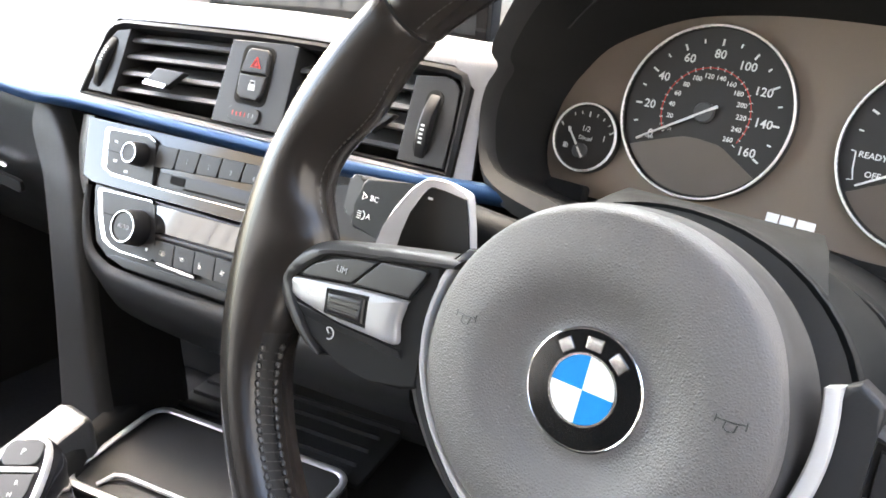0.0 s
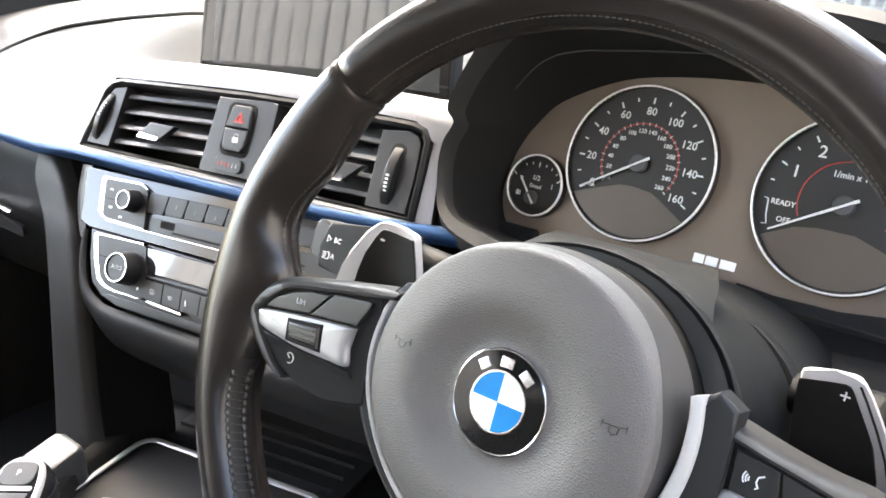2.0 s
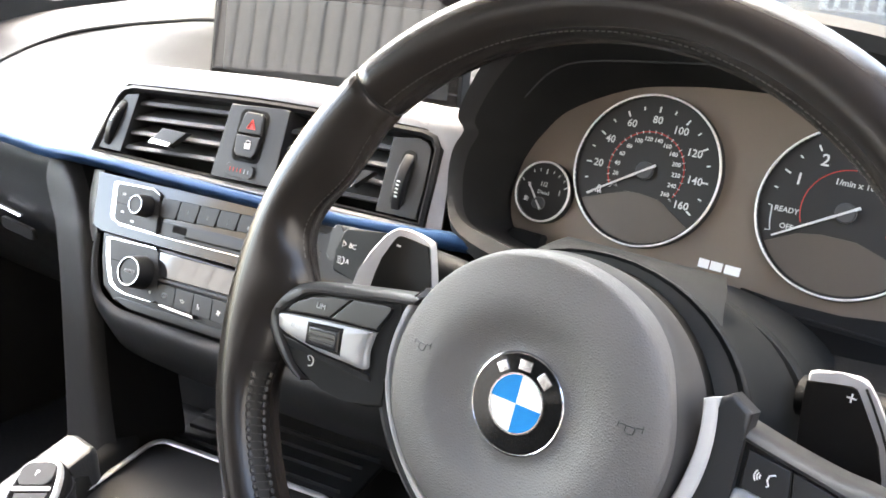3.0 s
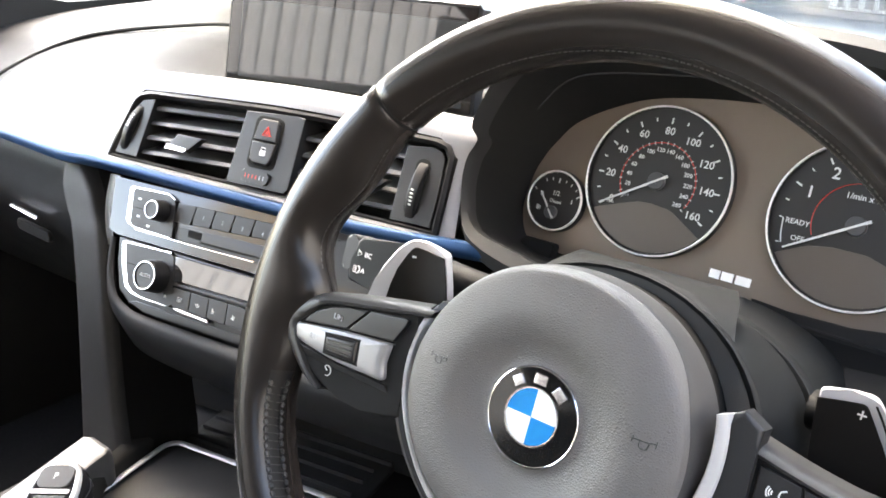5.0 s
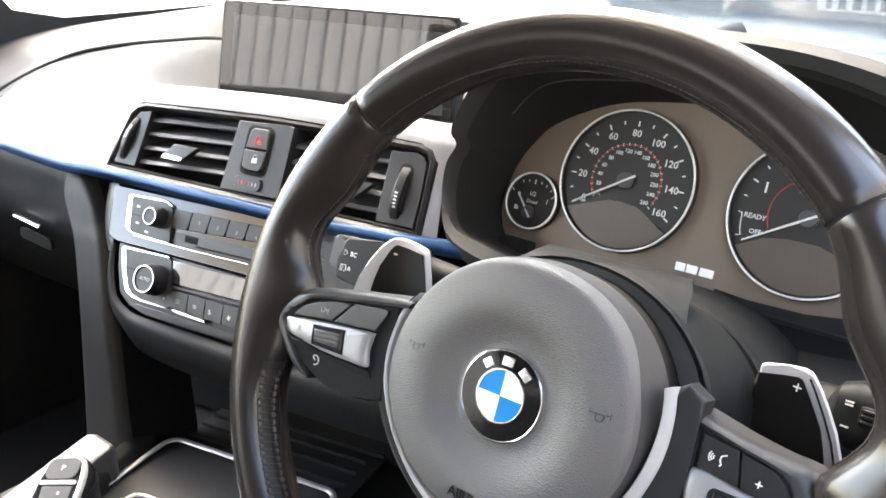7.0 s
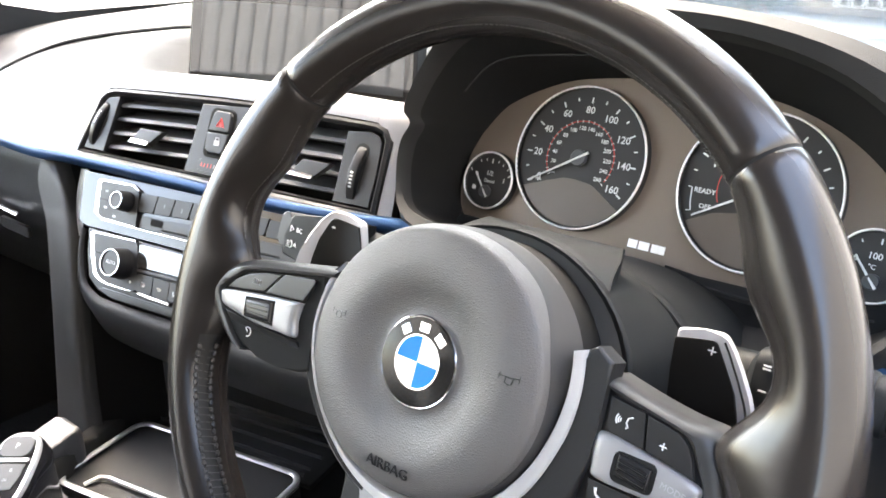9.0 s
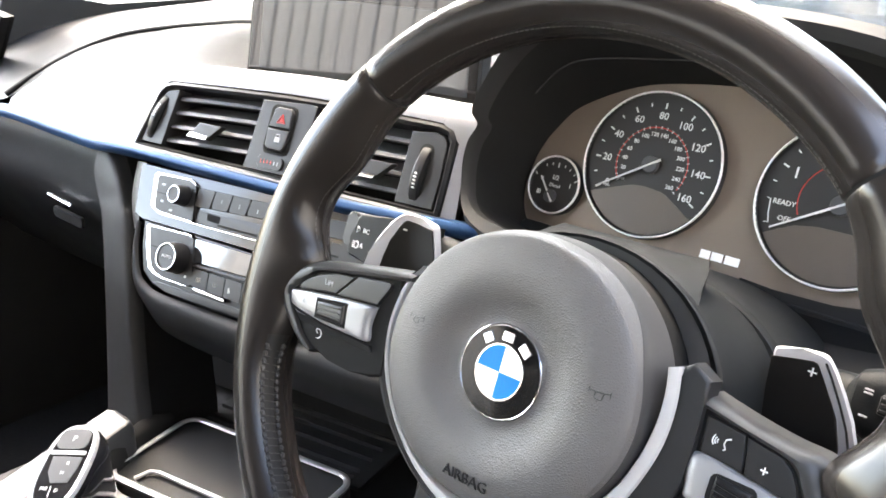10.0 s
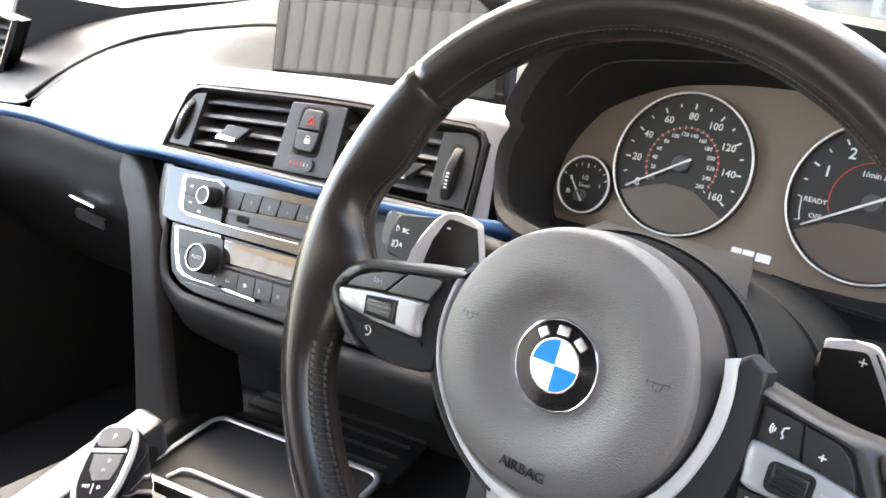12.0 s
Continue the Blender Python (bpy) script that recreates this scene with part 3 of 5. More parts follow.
        tube(q([(x - 2, y + 0.6, 1.1), (x - 2.4, y - 2, 1.1), (x - 0.5, y - 3.2, 1.1), (x + 2, y - 2.6, 1.1), (x + 2.6, y + 0.6, 1.1)]), 0.28, 5, bm=bm)
        part("horn_mark", laid(bm, 0.95), SATIN_BLACK, w, "moulded horn sign")
    part("moulded_word", laid(words("AIRBAG", 5.4, 0, -51, 1.8, 0.4), 1.65), SATIN_BLACK, w, "moulded word AIRBAG")

    # silver surround: a hoop that is thin beside the keys and broad at the other side, with a dark collar outside it
    HOOP = [(152, 72.0, 72.6), (157, 72.6, 75.0), (163, 73.0, 76.8), (172, 73.4, 77.6), (186, 73.2, 77.2), (204, 70.8, 74.6), (222, 69.4, 73.2), (240, 69.0, 73.4), (258, 68.6, 74.4), (285, 68.6, 75.2), (308, 69.0, 75.6), (327, 69.8, 76.8), (345, 71.4, 77.6), (357, 73.2, 79.4), (368, 75.4, 81.2), (382, 78.2, 83.6)]
    loops, wall = [], []
    for a, r0, r1 in curve2(HOOP, 6):
        c, s = math.cos(radians(a)), math.sin(radians(a))
        z = -9.5 if a < 200 else -11.5 + 2 * max(0.0, 1 - (a - 200) / 60)
        loops.append([(r * c, r * s, z + d) for r, d in ((r0, -12), (r1, -12), (r1, -1.6), (r1 - 0.7, -0.5), ((r0 + r1) / 2, 0.2), (r0 + 0.7, -0.1), (r0, -1.0))])
        if a < 256:
            f = min(1.0, max(0.1, (a - 156) / 12))
            wide = 8.5 * f - 4.5 * max(0.0, (a - 200) / 56)
            wall.append([((r1 + d * wide / 8.5) * c, (r1 + d * wide / 8.5) * s, z + e) for d, e in ((-1, -14), (0.2, -1.2), (2.5, -0.6), (5.5, -2.2), (7.8, -6.0), (8.5, -14))])
    part("surround", loft(loops), HOOP_SILVER, w, "satin silver hoop", crisp=False)
    part("collar", loft(wall), ARM, w, "dark rounded collar outside the hoop", crisp=False)
    lower = [(-27, -65), (-20, -69), (0, -71), (20, -69), (27, -65), (20, -80), (19, -110), (26, -160), (-26, -160), (-19, -110), (-17, -82)]
    part("lower_spoke", prism(lower, -26, -12.8, 2.5, 3), SILVER, w, "satin silver lower spoke")
    flank = [(-26, -66), (-17.5, -82), (-19.5, -110), (-26.5, -160), (-42, -160), (-32, -110), (-30, -90), (-36, -69)]
    part("spoke_flank", prism(flank, -32, -14, 3, 3), ARM, w, "dark flank of the lower spoke")

    # side spokes with keys
    def arm_rows(outer, inner, z):
        bands = []
        for p, q in zip(outer, inner):
            at = lambda f, d: (p[0] + (q[0] - p[0]) * f, p[1] + (q[1] - p[1]) * f, z + d)
            bands.append([at(0, -24), at(0, -10), at(0.06, -6.2), at(0.2, -2.6), at(0.42, 0.0), at(0.68, 1.2), at(0.9, 0.8), at(1, -0.6), at(1, -4)])
        return bands

    def right_spoke(z):
        body = [(84, 23), (100, 19.5), (125, 15.5), (138, 14), (147, 4), (151, -6), (148, -20), (134, -29), (110, -36), (85, -40)]
        h = part("spoke", prism(body, z - 26, z - 1.5, 3, 3), SATIN_BLACK, w, "black spoke housing")
        outer = curve2([(88, 24, 0), (107.3, 19.8, 0), (124, 17.3, 0), (139, 15.8, 0), (145.5, 7, 0), (151.8, -10.5, 0), (150, -20, 0)], 5)
        inner = curve2([(88, 19, 0), (109, 15, 0), (124, 12, 0), (129.5, 9, 0), (133, 3.4, 0), (138.8, -7.1, 0), (140, -17, 0)], 5)
        part("arm", loft(arm_rows(outer, inner, z)), ARM, h, "rounded black arm round the keys", crisp=False)
        for k in ([(92.7, 16.2), (109, 14.2), (111.9, -0.6), (93.3, 1.2)], [(110.0, 14.0), (124.4, 11.4), (129, 8), (132, 3), (134.6, -4.6), (112.8, -0.8)], [(92, -20.4), (112, -20.6), (114, -33), (94, -35)], [(113.2, -20.4), (137, -18.0), (131, -27), (115.2, -33)]):
            part("key", prism(k[::-1], z - 3, z + 0.8, 0.8), BUTTON, h)
        ins = [(91.8, 0.3), (112.8, -1.4), (136.4, -5.8), (138.6, -10.4), (136.6, -16.8), (120, -18.9), (95.2, -19.4), (91.4, -14.2)]
        part("insert", pillow(ins[::-1], z - 3, z + 2.6), INSERT, h, "satin silver key insert", crisp=False)
        c = [(103.7, -4.6), (118.8, -6.0), (118.4, -16.2), (103.4, -13.9)]
        part("rocker_well", prism(rrect(101.4, 120.6, -17.0, -3.8, 3)[::-1], z + 2, z + 3.1, 0.3), DARK, h)
        rock = part("rocker", prism(c[::-1], z, z + 4.5, 1.5, 3), SATIN_BLACK, h, "ribbed black rocker switch")
        bm = bmesh.new()
        for i in range(3):
            y = -7.2 - 2.4 * i
            tube([(105, y, z + 4.5), (117.4, y - 1.6, z + 4.5)], 0.8, 6, bm=bm)
        join_into(rock, bm)
        block = arc(0, 0, 76.4, -46, -12, 8) + arc(0, 0, 79.4, 0, 14, 3) + [(78, 27), (78, 31.6), (82, 34.6), (91, 29.6), (90.6, 20), (91.4, 0), (90.8, -14), (87, -36), (76, -56)]
        part("bracket", prism(block, z - 10, z + 3.2, 2.6, 3), SHROUD_GREY, h, "dark grey bracket beside the hoop")
        return h

    def left_spoke(z):
        body = [(-158, -8), (-155, 3), (-146, 9), (-131, 16), (-103, 22), (-74, 25), (-74, 14), (-77, -6), (-73, -23), (-71, -28), (-80, -31.4), (-95, -33.4), (-112, -33), (-126, -30.6), (-138, -24), (-150, -15)]
        h = part("spoke", prism(body, z - 26, z - 1.5, 2, 3), DARK, w, "black spoke housing")
        part("neck", prism([(-90, 22), (-60, 26), (-60, -26), (-90, -28)], z - 24, z - 11, 1), DARK, h, "dark neck of the spoke")
        # a broad rounded arm runs from the rim over the keys to the cover
        outer = curve2([(-126, -33.6, 0), (-137, -31.5, 0), (-149.5, -24, 0), (-160.8, -13, 0), (-165, -3, 0), (-161, 5.4, 0), (-150, 12.6, 0), (-133.5, 18.2, 0), (-107.3, 23.4, 0), (-84.5, 27.5, 0), (-64, 30.4, 0)], 5)
        inner = curve2([(-124, -31.4, 0), (-131, -27.4, 0), (-138.4, -21.2, 0), (-146.2, -13.2, 0), (-150.6, -5, 0), (-146.8, 0.2, 0), (-140, 6.4, 0), (-131.6, 11.8, 0), (-105.3, 17.0, 0), (-82.5, 21.4, 0), (-68, 24.4, 0)], 5)
        part("arm", loft(arm_rows(outer, inner, z)), ARM, h, "rounded black arm over the keys", crisp=False)
        k1 = [(-145.2, -1.6), (-143, 2), (-139.5, 5.2), (-130, 10.5), (-118, 13.9), (-104.4, 16.5), (-116.2, 3.3)]
        k2 = [(-103.2, 16.7), (-81.5, 20), (-79.2, 19.4), (-79.8, 16.5), (-85.2, 6.6), (-115.1, 3.1)]
        k3 = [(-144.8, -13.6), (-138, -20.8), (-131, -26.2), (-122, -29.6), (-110, -31.6), (-95, -32), (-81, -30), (-78.2, -27), (-83.6, -15.4), (-97, -15.4), (-116, -15.9), (-131, -14.8)]
        ins = [(-149.4, -7.4), (-149.9, -4.6), (-146, -2.8), (-117, 1.8), (-87.6, 5.2), (-85.8, 3.9), (-86.7, -5), (-85.4, -13.4), (-97, -14.3), (-116, -14.8), (-131, -13.7), (-146.2, -11.6)]
        for k in (k1, k2, k3):
            bm = prism(k, z - 3, z + 0.8, 0.8)
            for vert in bm.verts:
                vert.co.z -= 0.55 * max(0.0, -15 - vert.co.y) if k is k3 else 0.0
            part("key", bm, BUTTON, h)
        part("insert", pillow(ins, z - 3, z + 2.4), INSERT, h, "satin silver key insert", crisp=False)
        c = [(-125.3, -2.8), (-104.5, 0.3), (-102.9, -10.9), (-123.7, -12.1)]
        part("rocker_well", prism([(-127.2, -2.0), (-103.4, 1.6), (-101.4, -12.0), (-125.6, -13.0)], z + 2, z + 2.9, 0.3), DARK, h)
        rock = part("rocker", prism(c, z, z + 4.5, 2.2, 4), SATIN_BLACK, h, "ribbed black rocker switch")
        bm = bmesh.new()
        for i in range(3):
            q = 0.25 + 0.25 * i
            p0 = Vector((c[0][0] * (1 - q) + c[3][0] * q, c[0][1] * (1 - q) + c[3][1] * q, z + 4.5))
            p1 = Vector((c[1][0] * (1 - q) + c[2][0] * q, c[1][1] * (1 - q) + c[2][1] * q, z + 4.5))
            d = (p1 - p0) * 0.12
            tube([p0 + d, p1 - d], 0.55, 6, bm=bm)
        join_into(rock, bm)
        return h

    def join_into(ob, bm):
        bmesh.ops.scale(bm, vec=(MM, MM, MM), verts=bm.verts)
        own = bmesh.new()
        own.from_mesh(ob.data)
        join(own, bm)
        own.to_mesh(ob.data)
        own.free()

    L = left_spoke(-8)
    R = right_spoke(-17)
    part("print", words("LIM", 3.0, -122.7, 7.4, -6.9, 0.1), GREYPRINT, L)
    part("print", words("RES", 2.8, -135, -6.8, -5.35, 0.1), GREYPRINT, L)
    bm = bmesh.new()
    tube([(-121 + 2.6 * math.cos(radians(a)), -21 + 2.6 * math.sin(radians(a)), -6.9) for a in range(-100, 150, 20)], 0.28, 5, bm=bm)
    tube([(-121, -21, -6.9), (-123, -19.4, -6.9)], 0.28, 5, bm=bm)
    part("print", bm, WHITE, L, "speed sign")
    part("print", words("+", 4.6, 119.6, 3.6, -15.9, 0.1), WHITE, R)
    part("print", words("MODE", 2.8, 128.4, -11.2, -14.1, 0.1, -8), GREYPRINT, R)
    bm = bmesh.new()
    for r in (1.2, 2.2, 3.2):
        tube([(100.5 + r * math.cos(radians(a)), 8 + r * math.sin(radians(a)), -15.9) for a in range(140, 221, 20)], 0.3, 5, bm=bm)
    tube([(104.6, 10.6, -15.9), (102.6, 9.6, -15.9), (102.2, 7.6, -15.9), (103.2, 5.8, -15.9), (102.4, 5.2, -15.9)], 0.35, 5, bm=bm)
    part("print", bm, WHITE, R, "voice sign")
    bm = bmesh.new()
    tube([(96.5, -23, -15.9), (97, -25.5, -15.9), (99.5, -27.2, -15.9)], [0.8, 0.5, 0.8], 6, bm=bm)
    part("print", bm, WHITE, R, "telephone sign")

    # shift paddles
    for s in (-1, 1):
        out = [(143.5, 8), (141.4, 16), (136.2, 28), (130.3, 37.6), (125.4, 44.7), (121.6, 49.2), (119.6, 51), (117, 51.7), (110, 51.2), (100.6, 49.2), (98.8, 48.2), (98.4, 46.4), (101, 30), (104, 8)]
        inn = [(136.4, 8), (134.6, 16), (130.5, 27.5), (127.3, 32.6), (122.5, 39.8), (118.4, 45.8), (117.4, 46.9), (115.5, 47.4), (109.1, 46.3), (98.4, 44.2), (100, 30), (103, 8)]
        if s < 0:
            out = [(-148, 9), (-147, 14.4), (-145.1, 25), (-141.5, 35), (-134.1, 46.9), (-129, 51.8), (-125.3, 54), (-120.8, 55), (-112.3, 54.4), (-103.6, 52.8), (-101.6, 51.6), (-100.5, 49.6), (-95.1, 35.8), (-90, 20), (-104, 9)]
            inn = [(-133, 10), (-133.1, 17), (-132.8, 25.5), (-130.3, 35.5), (-126.1, 45.5), (-123.8, 49), (-122, 50.3), (-120, 50.6), (-112.3, 50.2), (-101.3, 49.2), (-95.4, 35.6), (-90, 19), (-104, 10)]
        p = part("shift_paddle", prism(out, -62, -56, 1.4, 4), PADDLE, w, "black shift paddle with a satin silver edge")
        part("paddle_face", prism(inn, -57, -54.9, 0.7, 3), PADDLE_FACE, p, "black paddle face")
        if s > 0:
            part("groove", tube([(140.2, 12, -55.9), (135.4, 24, -55.9), (130, 33.6, -55.9), (124, 43, -55.9), (120.4, 48, -55.9)], 0.5, 6), DARK, p, "thin dark groove along the edge")
        part("print", words("-" if s < 0 else "+", 5.6 if s > 0 else 8, 116.4 if s > 0 else -120.6, 42.4 if s > 0 else 45.6, -54.7, 0.1), WHITE, p)
    part("hub_back", lathe([(0, -48), (62, -48), (66, -60), (66, -90), (0, -90)], 48), DARK, w, "black hub behind the cover")
    return w


steering_wheel()


def column():
    c = thing("steering_column", WHEEL, "black plastic steering column shroud behind the wheel", "steering column")
    def ring(hw, top, bot, z, e=0.7, n=48):
        out = []
        for i in range(n):
            a = 2 * math.pi * i / n
            ca, sa = math.cos(a), math.sin(a)
            x = hw * math.copysign(abs(ca) ** e, ca)
            y = math.copysign(abs(sa) ** e, sa)
            out.append((x, y * top if y > 0 else -y * bot, z))
        return out
    part("upper_shroud", loft([ring(73, 66, -66, -66, 1), ring(81, 70.6, -70, -61.2, 0.98), ring(82.6, 71.8, -71, -60.6, 0.98), ring(84, 72.2, -72, -61.6, 0.98), ring(85, 71.8, -73, -64, 0.98), ring(87.5, 70, -76, -82, 0.97), ring(93, 68.5, -79, -110, 0.93), ring(100, 66, -84, -215, 0.85)]), SHROUD, c, "dark grey shroud")
    # Inner face coloured far lighter than the shroud to make up for missing light.
    part("inner_cone", loft([ring(66, 62, -60, -66.5, 1), ring(72, 66, -64, -64.4, 1), ring(80, 70.2, -69, -60.8, 0.98)], True, False), CONE_LIGHTENED, c, "funnel inside the shroud rim, lightened against its shade")
    part("recess", lathe([(0, -65), (65.5, -65), (65.5, -70), (0, -70)], 64), DARK, c, "dark recess behind the hub")
    # a platform rises from behind the rim of the shroud to a straight rear edge
    stations = []
    for i in range(17):
        f = i / 16
        xf, xb = -50 + 107 * f, -45.5 + 88 * f
        yf, yb = 71.6 * math.sqrt(1 - (xf / 85.5) ** 2), 74.2 + 1.6 * f
        stations.append([(xf, yf - 1.2, -65), (xf, yf + 0.2, -67), (xf * 0.72 + xb * 0.28, yf * 0.66 + yb * 0.34 + 0.3, -76), (xf * 0.4 + xb * 0.6, yf * 0.3 + yb * 0.7 + 0.3, -90), (xb, yb - 0.1, -102), (xb, yb - 0.5, -103.6), (xb, yb - 2, -104.6), (xb, 52, -106), (xf, yf - 12, -72)])
    part("top_plate", loft(stations), SHROUD, c, "raised plate on the shroud", crisp=False)
    part("collar", loft([ring(97, 66, -84, -118, 0.88), ring(100, 68, -88, -122, 0.88), ring(102, 70, -90, -215, 0.88)]), SHROUD, c, "stepped rear edge of the shroud")
    return c


column()


def stalks():
    for s, zz, lab, nm in ((-1, -80, "black indicator stalk with printed signs beside the wheel", "indicator_stalk"), (1, -74, "black wiper stalk with a rotary collar beside the wheel", "wiper_stalk")):
        t = thing(nm, WHEEL, lab, "stalk", "column stalks")
        part("arm", tube([(90 * s, 32, zz - 34), (130 * s, 34, zz - 26), (160 * s, 34, zz - 22)], [10, 11, 12], 14), SHROUD, t)
        if s < 0:
            out = [(-186.5, 17), (-186.5, 27), (-184.6, 40), (-181.5, 43.6), (-150, 47.6), (-128, 49), (-128, 13), (-165, 13), (-184, 14.5)]
            part("head", prism(out, zz - 22, zz, 2, 3), SHROUD, t, "flat stalk head")
            part("collar", prism(rrect(-196, -186, 20, 43, 3), zz - 20, zz - 3, 2, 3), BUTTON, t)
            part("print", words("BC", 3.3, -173.6, 33.0, zz + 0.1, 0.1), WHITE, t)
            bm = bmesh.new()
            tube([(-181.6, 31.1, zz + 0.2), (-181.6, 35, zz + 0.2), (-178.8, 33, zz + 0.2)], 0.35, 5, True, bm=bm)
            part("print", bm, WHITE, t, "triangle sign")
            bm = bmesh.new()
            for i in range(4):
                tube([(-182.8, 21 + 1.2 * i, zz + 0.2), (-180, 21 + 1.2 * i, zz + 0.2)], 0.25, 5, bm=bm)
            tube([(-179.2 + 1.8 * math.cos(radians(a)), 22.9 + 2.3 * math.sin(radians(a)), zz + 0.2) for a in range(-90, 91, 20)], 0.35, 5, bm=bm)
            join(bm, words("A", 3.2, -174.8, 23, zz + 0.2, 0.1))
            part("print", bm, WHITE, t, "headlamp sign")
        else:
            # a rounded head with a thumb wheel, then a stepped end cap
            def ring(x, y0, y1, z0, z1, n=28):
                out = []
                for i in range(n):
                    a = 2 * math.pi * i / n
                    ca, sa = math.cos(a), math.sin(a)
                    out.append((x, (y0 + y1) / 2 + (y1 - y0) / 2 * math.copysign(abs(ca) ** 0.6, ca), (z0 + z1) / 2 + (z1 - z0) / 2 * math.copysign(abs(sa) ** 0.6, sa)))
                return out
            part("head", loft([ring(126, 30, 42, zz - 22, zz - 8), ring(130, 23, 49, zz - 30, zz - 2), ring(138, 19, 52, zz - 32, zz), ring(160, 21, 52.5, zz - 32, zz), ring(176, 24, 52.5, zz - 31, zz - 1), ring(178.5, 26, 51, zz - 29, zz - 3)]), SHROUD, t, "dark rounded stalk head")
            part("collar", loft([ring(178, 25.5, 51.5, zz - 29, zz - 3), ring(179, 25, 52, zz - 30, zz - 2), ring(184.5, 25.5, 51, zz - 30, zz - 2), ring(186, 27, 49.5, zz - 28, zz - 4)]), SHROUD, t, "grey end collar")
            part("end_key", loft([ring(186, 28.5, 47.5, zz - 25, zz - 5), ring(192, 29, 47.5, zz - 25, zz - 4), ring(194.5, 30.5, 46, zz - 23, zz - 6)]), SHROUD, t, "grey end key")
            wheel = part("thumb_wheel", box(141, 152, 33, 42, zz - 2, zz + 2.5, 1.5), SHROUD, t, "ribbed thumb wheel")
            for i in range(3):
                part("rib", tube([(142, 35 + 2.6 * i, zz + 2.6), (151, 35 + 2.6 * i, zz + 2.6)], 0.7, 6), BUTTON, wheel)
            part("print", box(134, 137.5, 41.5, 42.2, zz - 0.6, zz + 0.35, 0.05), WHITE, t, "printed bar")
            part("print", box(134, 137.5, 40.0, 40.7, zz - 0.6, zz + 0.35, 0.05), WHITE, t, "printed bar")
            part("print", box(134.5, 138, 30, 30.7, zz - 0.6, zz + 0.35, 0.05), WHITE, t, "printed bar")


stalks()

# ---- instrument cluster ----
def instrument_cluster():
    c = thing("instrument_cluster", GAUGE, "taupe instrument cluster with four chrome-ringed round gauges", "instrument cluster")
    outline = curve2([(-161, -18), (-153, 5), (-132, 29), (-91, 50), (-49, 58), (-5, 61), (45, 59), (85, 50), (119, 33), (150, 5), (171, -26), (172, -48), (158, -58), (130, -62), (60, -64), (0, -65), (-60, -68), (-125, -68), (-150, -62), (-163, -42)], 4, True)
    outline = [(x * 1.03, y * 1.05) for x, y in outline]
    part("faceplate", prism(outline, -18, -7, 0), FACEPLATE, c, "matte taupe panel")

    def gauge(name, cx, cy, r, label, notch):
        g = part(name, lathe([(r - 1.1, -6), (r - 0.7, -0.5), (r + 0.6, -0.5), (r + 1.2, -7)], 84, cx, cy, False), DIAL, c, label)
        part("ring", lathe([(r - 0.75, -1.2), (r - 0.65, 0.1), (r - 0.2, 0.6), (r + 0.3, 0.5), (r + 0.65, 0), (r + 0.75, -1.2)], 96, cx, cy, False), GAUGE_RING, g, "bright chrome ring")
        part("dial", lathe([(0, -3.2), (r - 1.0, -3.2), (r - 1.0, -6.8), (0, -6.8)], 72, cx, cy), DIAL, g, "dark dial face")
        return g

    def ticks(g, cx, cy, r0, r1, angs, wd, m=WHITE, z=-2.95):
        for a in angs:
            bm = box(r0, r1, -wd / 2, wd / 2, z - 0.2, z + 0.15, 0)
            bmesh.ops.transform(bm, matrix=Matrix.Translation((cx, cy, 0)) @ Matrix.Rotation(radians(a), 4, "Z"), verts=bm.verts)
            part("tick", bm, m, g)

    def needle(g, cx, cy, a, l, back, hub):
        bm = bmesh.new()
        loft([[(-back, -1.0, 0), (-back, 1.0, 0), (-back, 0.7, 0.8), (-back, -0.7, 0.8)], [(l, -0.55, -1), (l, 0.55, -1), (l, 0.35, -0.4), (l, -0.35, -0.4)]], bm=bm)
        bmesh.ops.transform(bm, matrix=Matrix.Translation((cx, cy, 0)) @ Matrix.Rotation(radians(a), 4, "Z"), verts=bm.verts)
        part("needle", bm, WHITE, g, "white needle")
        part("hub", lathe([(0, 0.4), (hub - 0.8, 0.4), (hub, -0.4), (hub, -5), (0, -5)], 32, cx, cy), PLASTIC_GREY, g, "grey needle hub")

    def print_at(g, text, cx, cy, r, a, size, m=WHITE, shear=0.0):
        part("numeral", words(text, size, cx + r * math.cos(radians(a)), cy + r * math.sin(radians(a)), -2.85, 0.08, shear=shear, bold=0.016), m, g)

    def redline(g, cx, cy, r, a0, a1):
        bm = bmesh.new()
        tube([(x, y, -2.95) for x, y in arc(cx, cy, r, a0, a1, 48)], 0.28, 5, bm=bm)
        part("scale_line", bm, RED, g, "thin red scale line")

    # speedometer
    cx, cy = -64.6, -0.5
    g = gauge("speedometer", cx, cy, 51.8, "large speedometer with chrome ring", None)
    A = lambda v: 212 - (212 + 30) * v / 160.0
    for v in range(0, 161, 20):
        print_at(g, str(v), cx, cy, 35.2, A(v), 5.3)
    ticks(g, cx, cy, 40.5, 44.5, [A(v) for v in range(0, 161, 20)], 1.1)
    ticks(g, cx, cy, 42, 44.5, [A(v) for v in range(10, 160, 20)], 0.9)
    redline(g, cx, cy, 27, A(0), A(160))
    B = lambda v: 214.5 - 0.96 * v
    for v in range(20, 261, 20):
        print_at(g, str(v), cx, cy, 21.4 + (0.5 if v > 99 else 0), B(v), 3.0, WHITE)
    ticks(g, cx, cy, 26, 28, [B(v) for v in range(0, 261, 10)], 0.5)
    part("numeral", words("mph", 2.2, cx - 30, cy - 20.5, -2.85, 0.08, bold=0.016), WHITE, g)
    part("numeral", words("km/h", 2.0, cx - 20, cy - 13.5, -2.85, 0.08, bold=0.016), GREYPRINT, g)
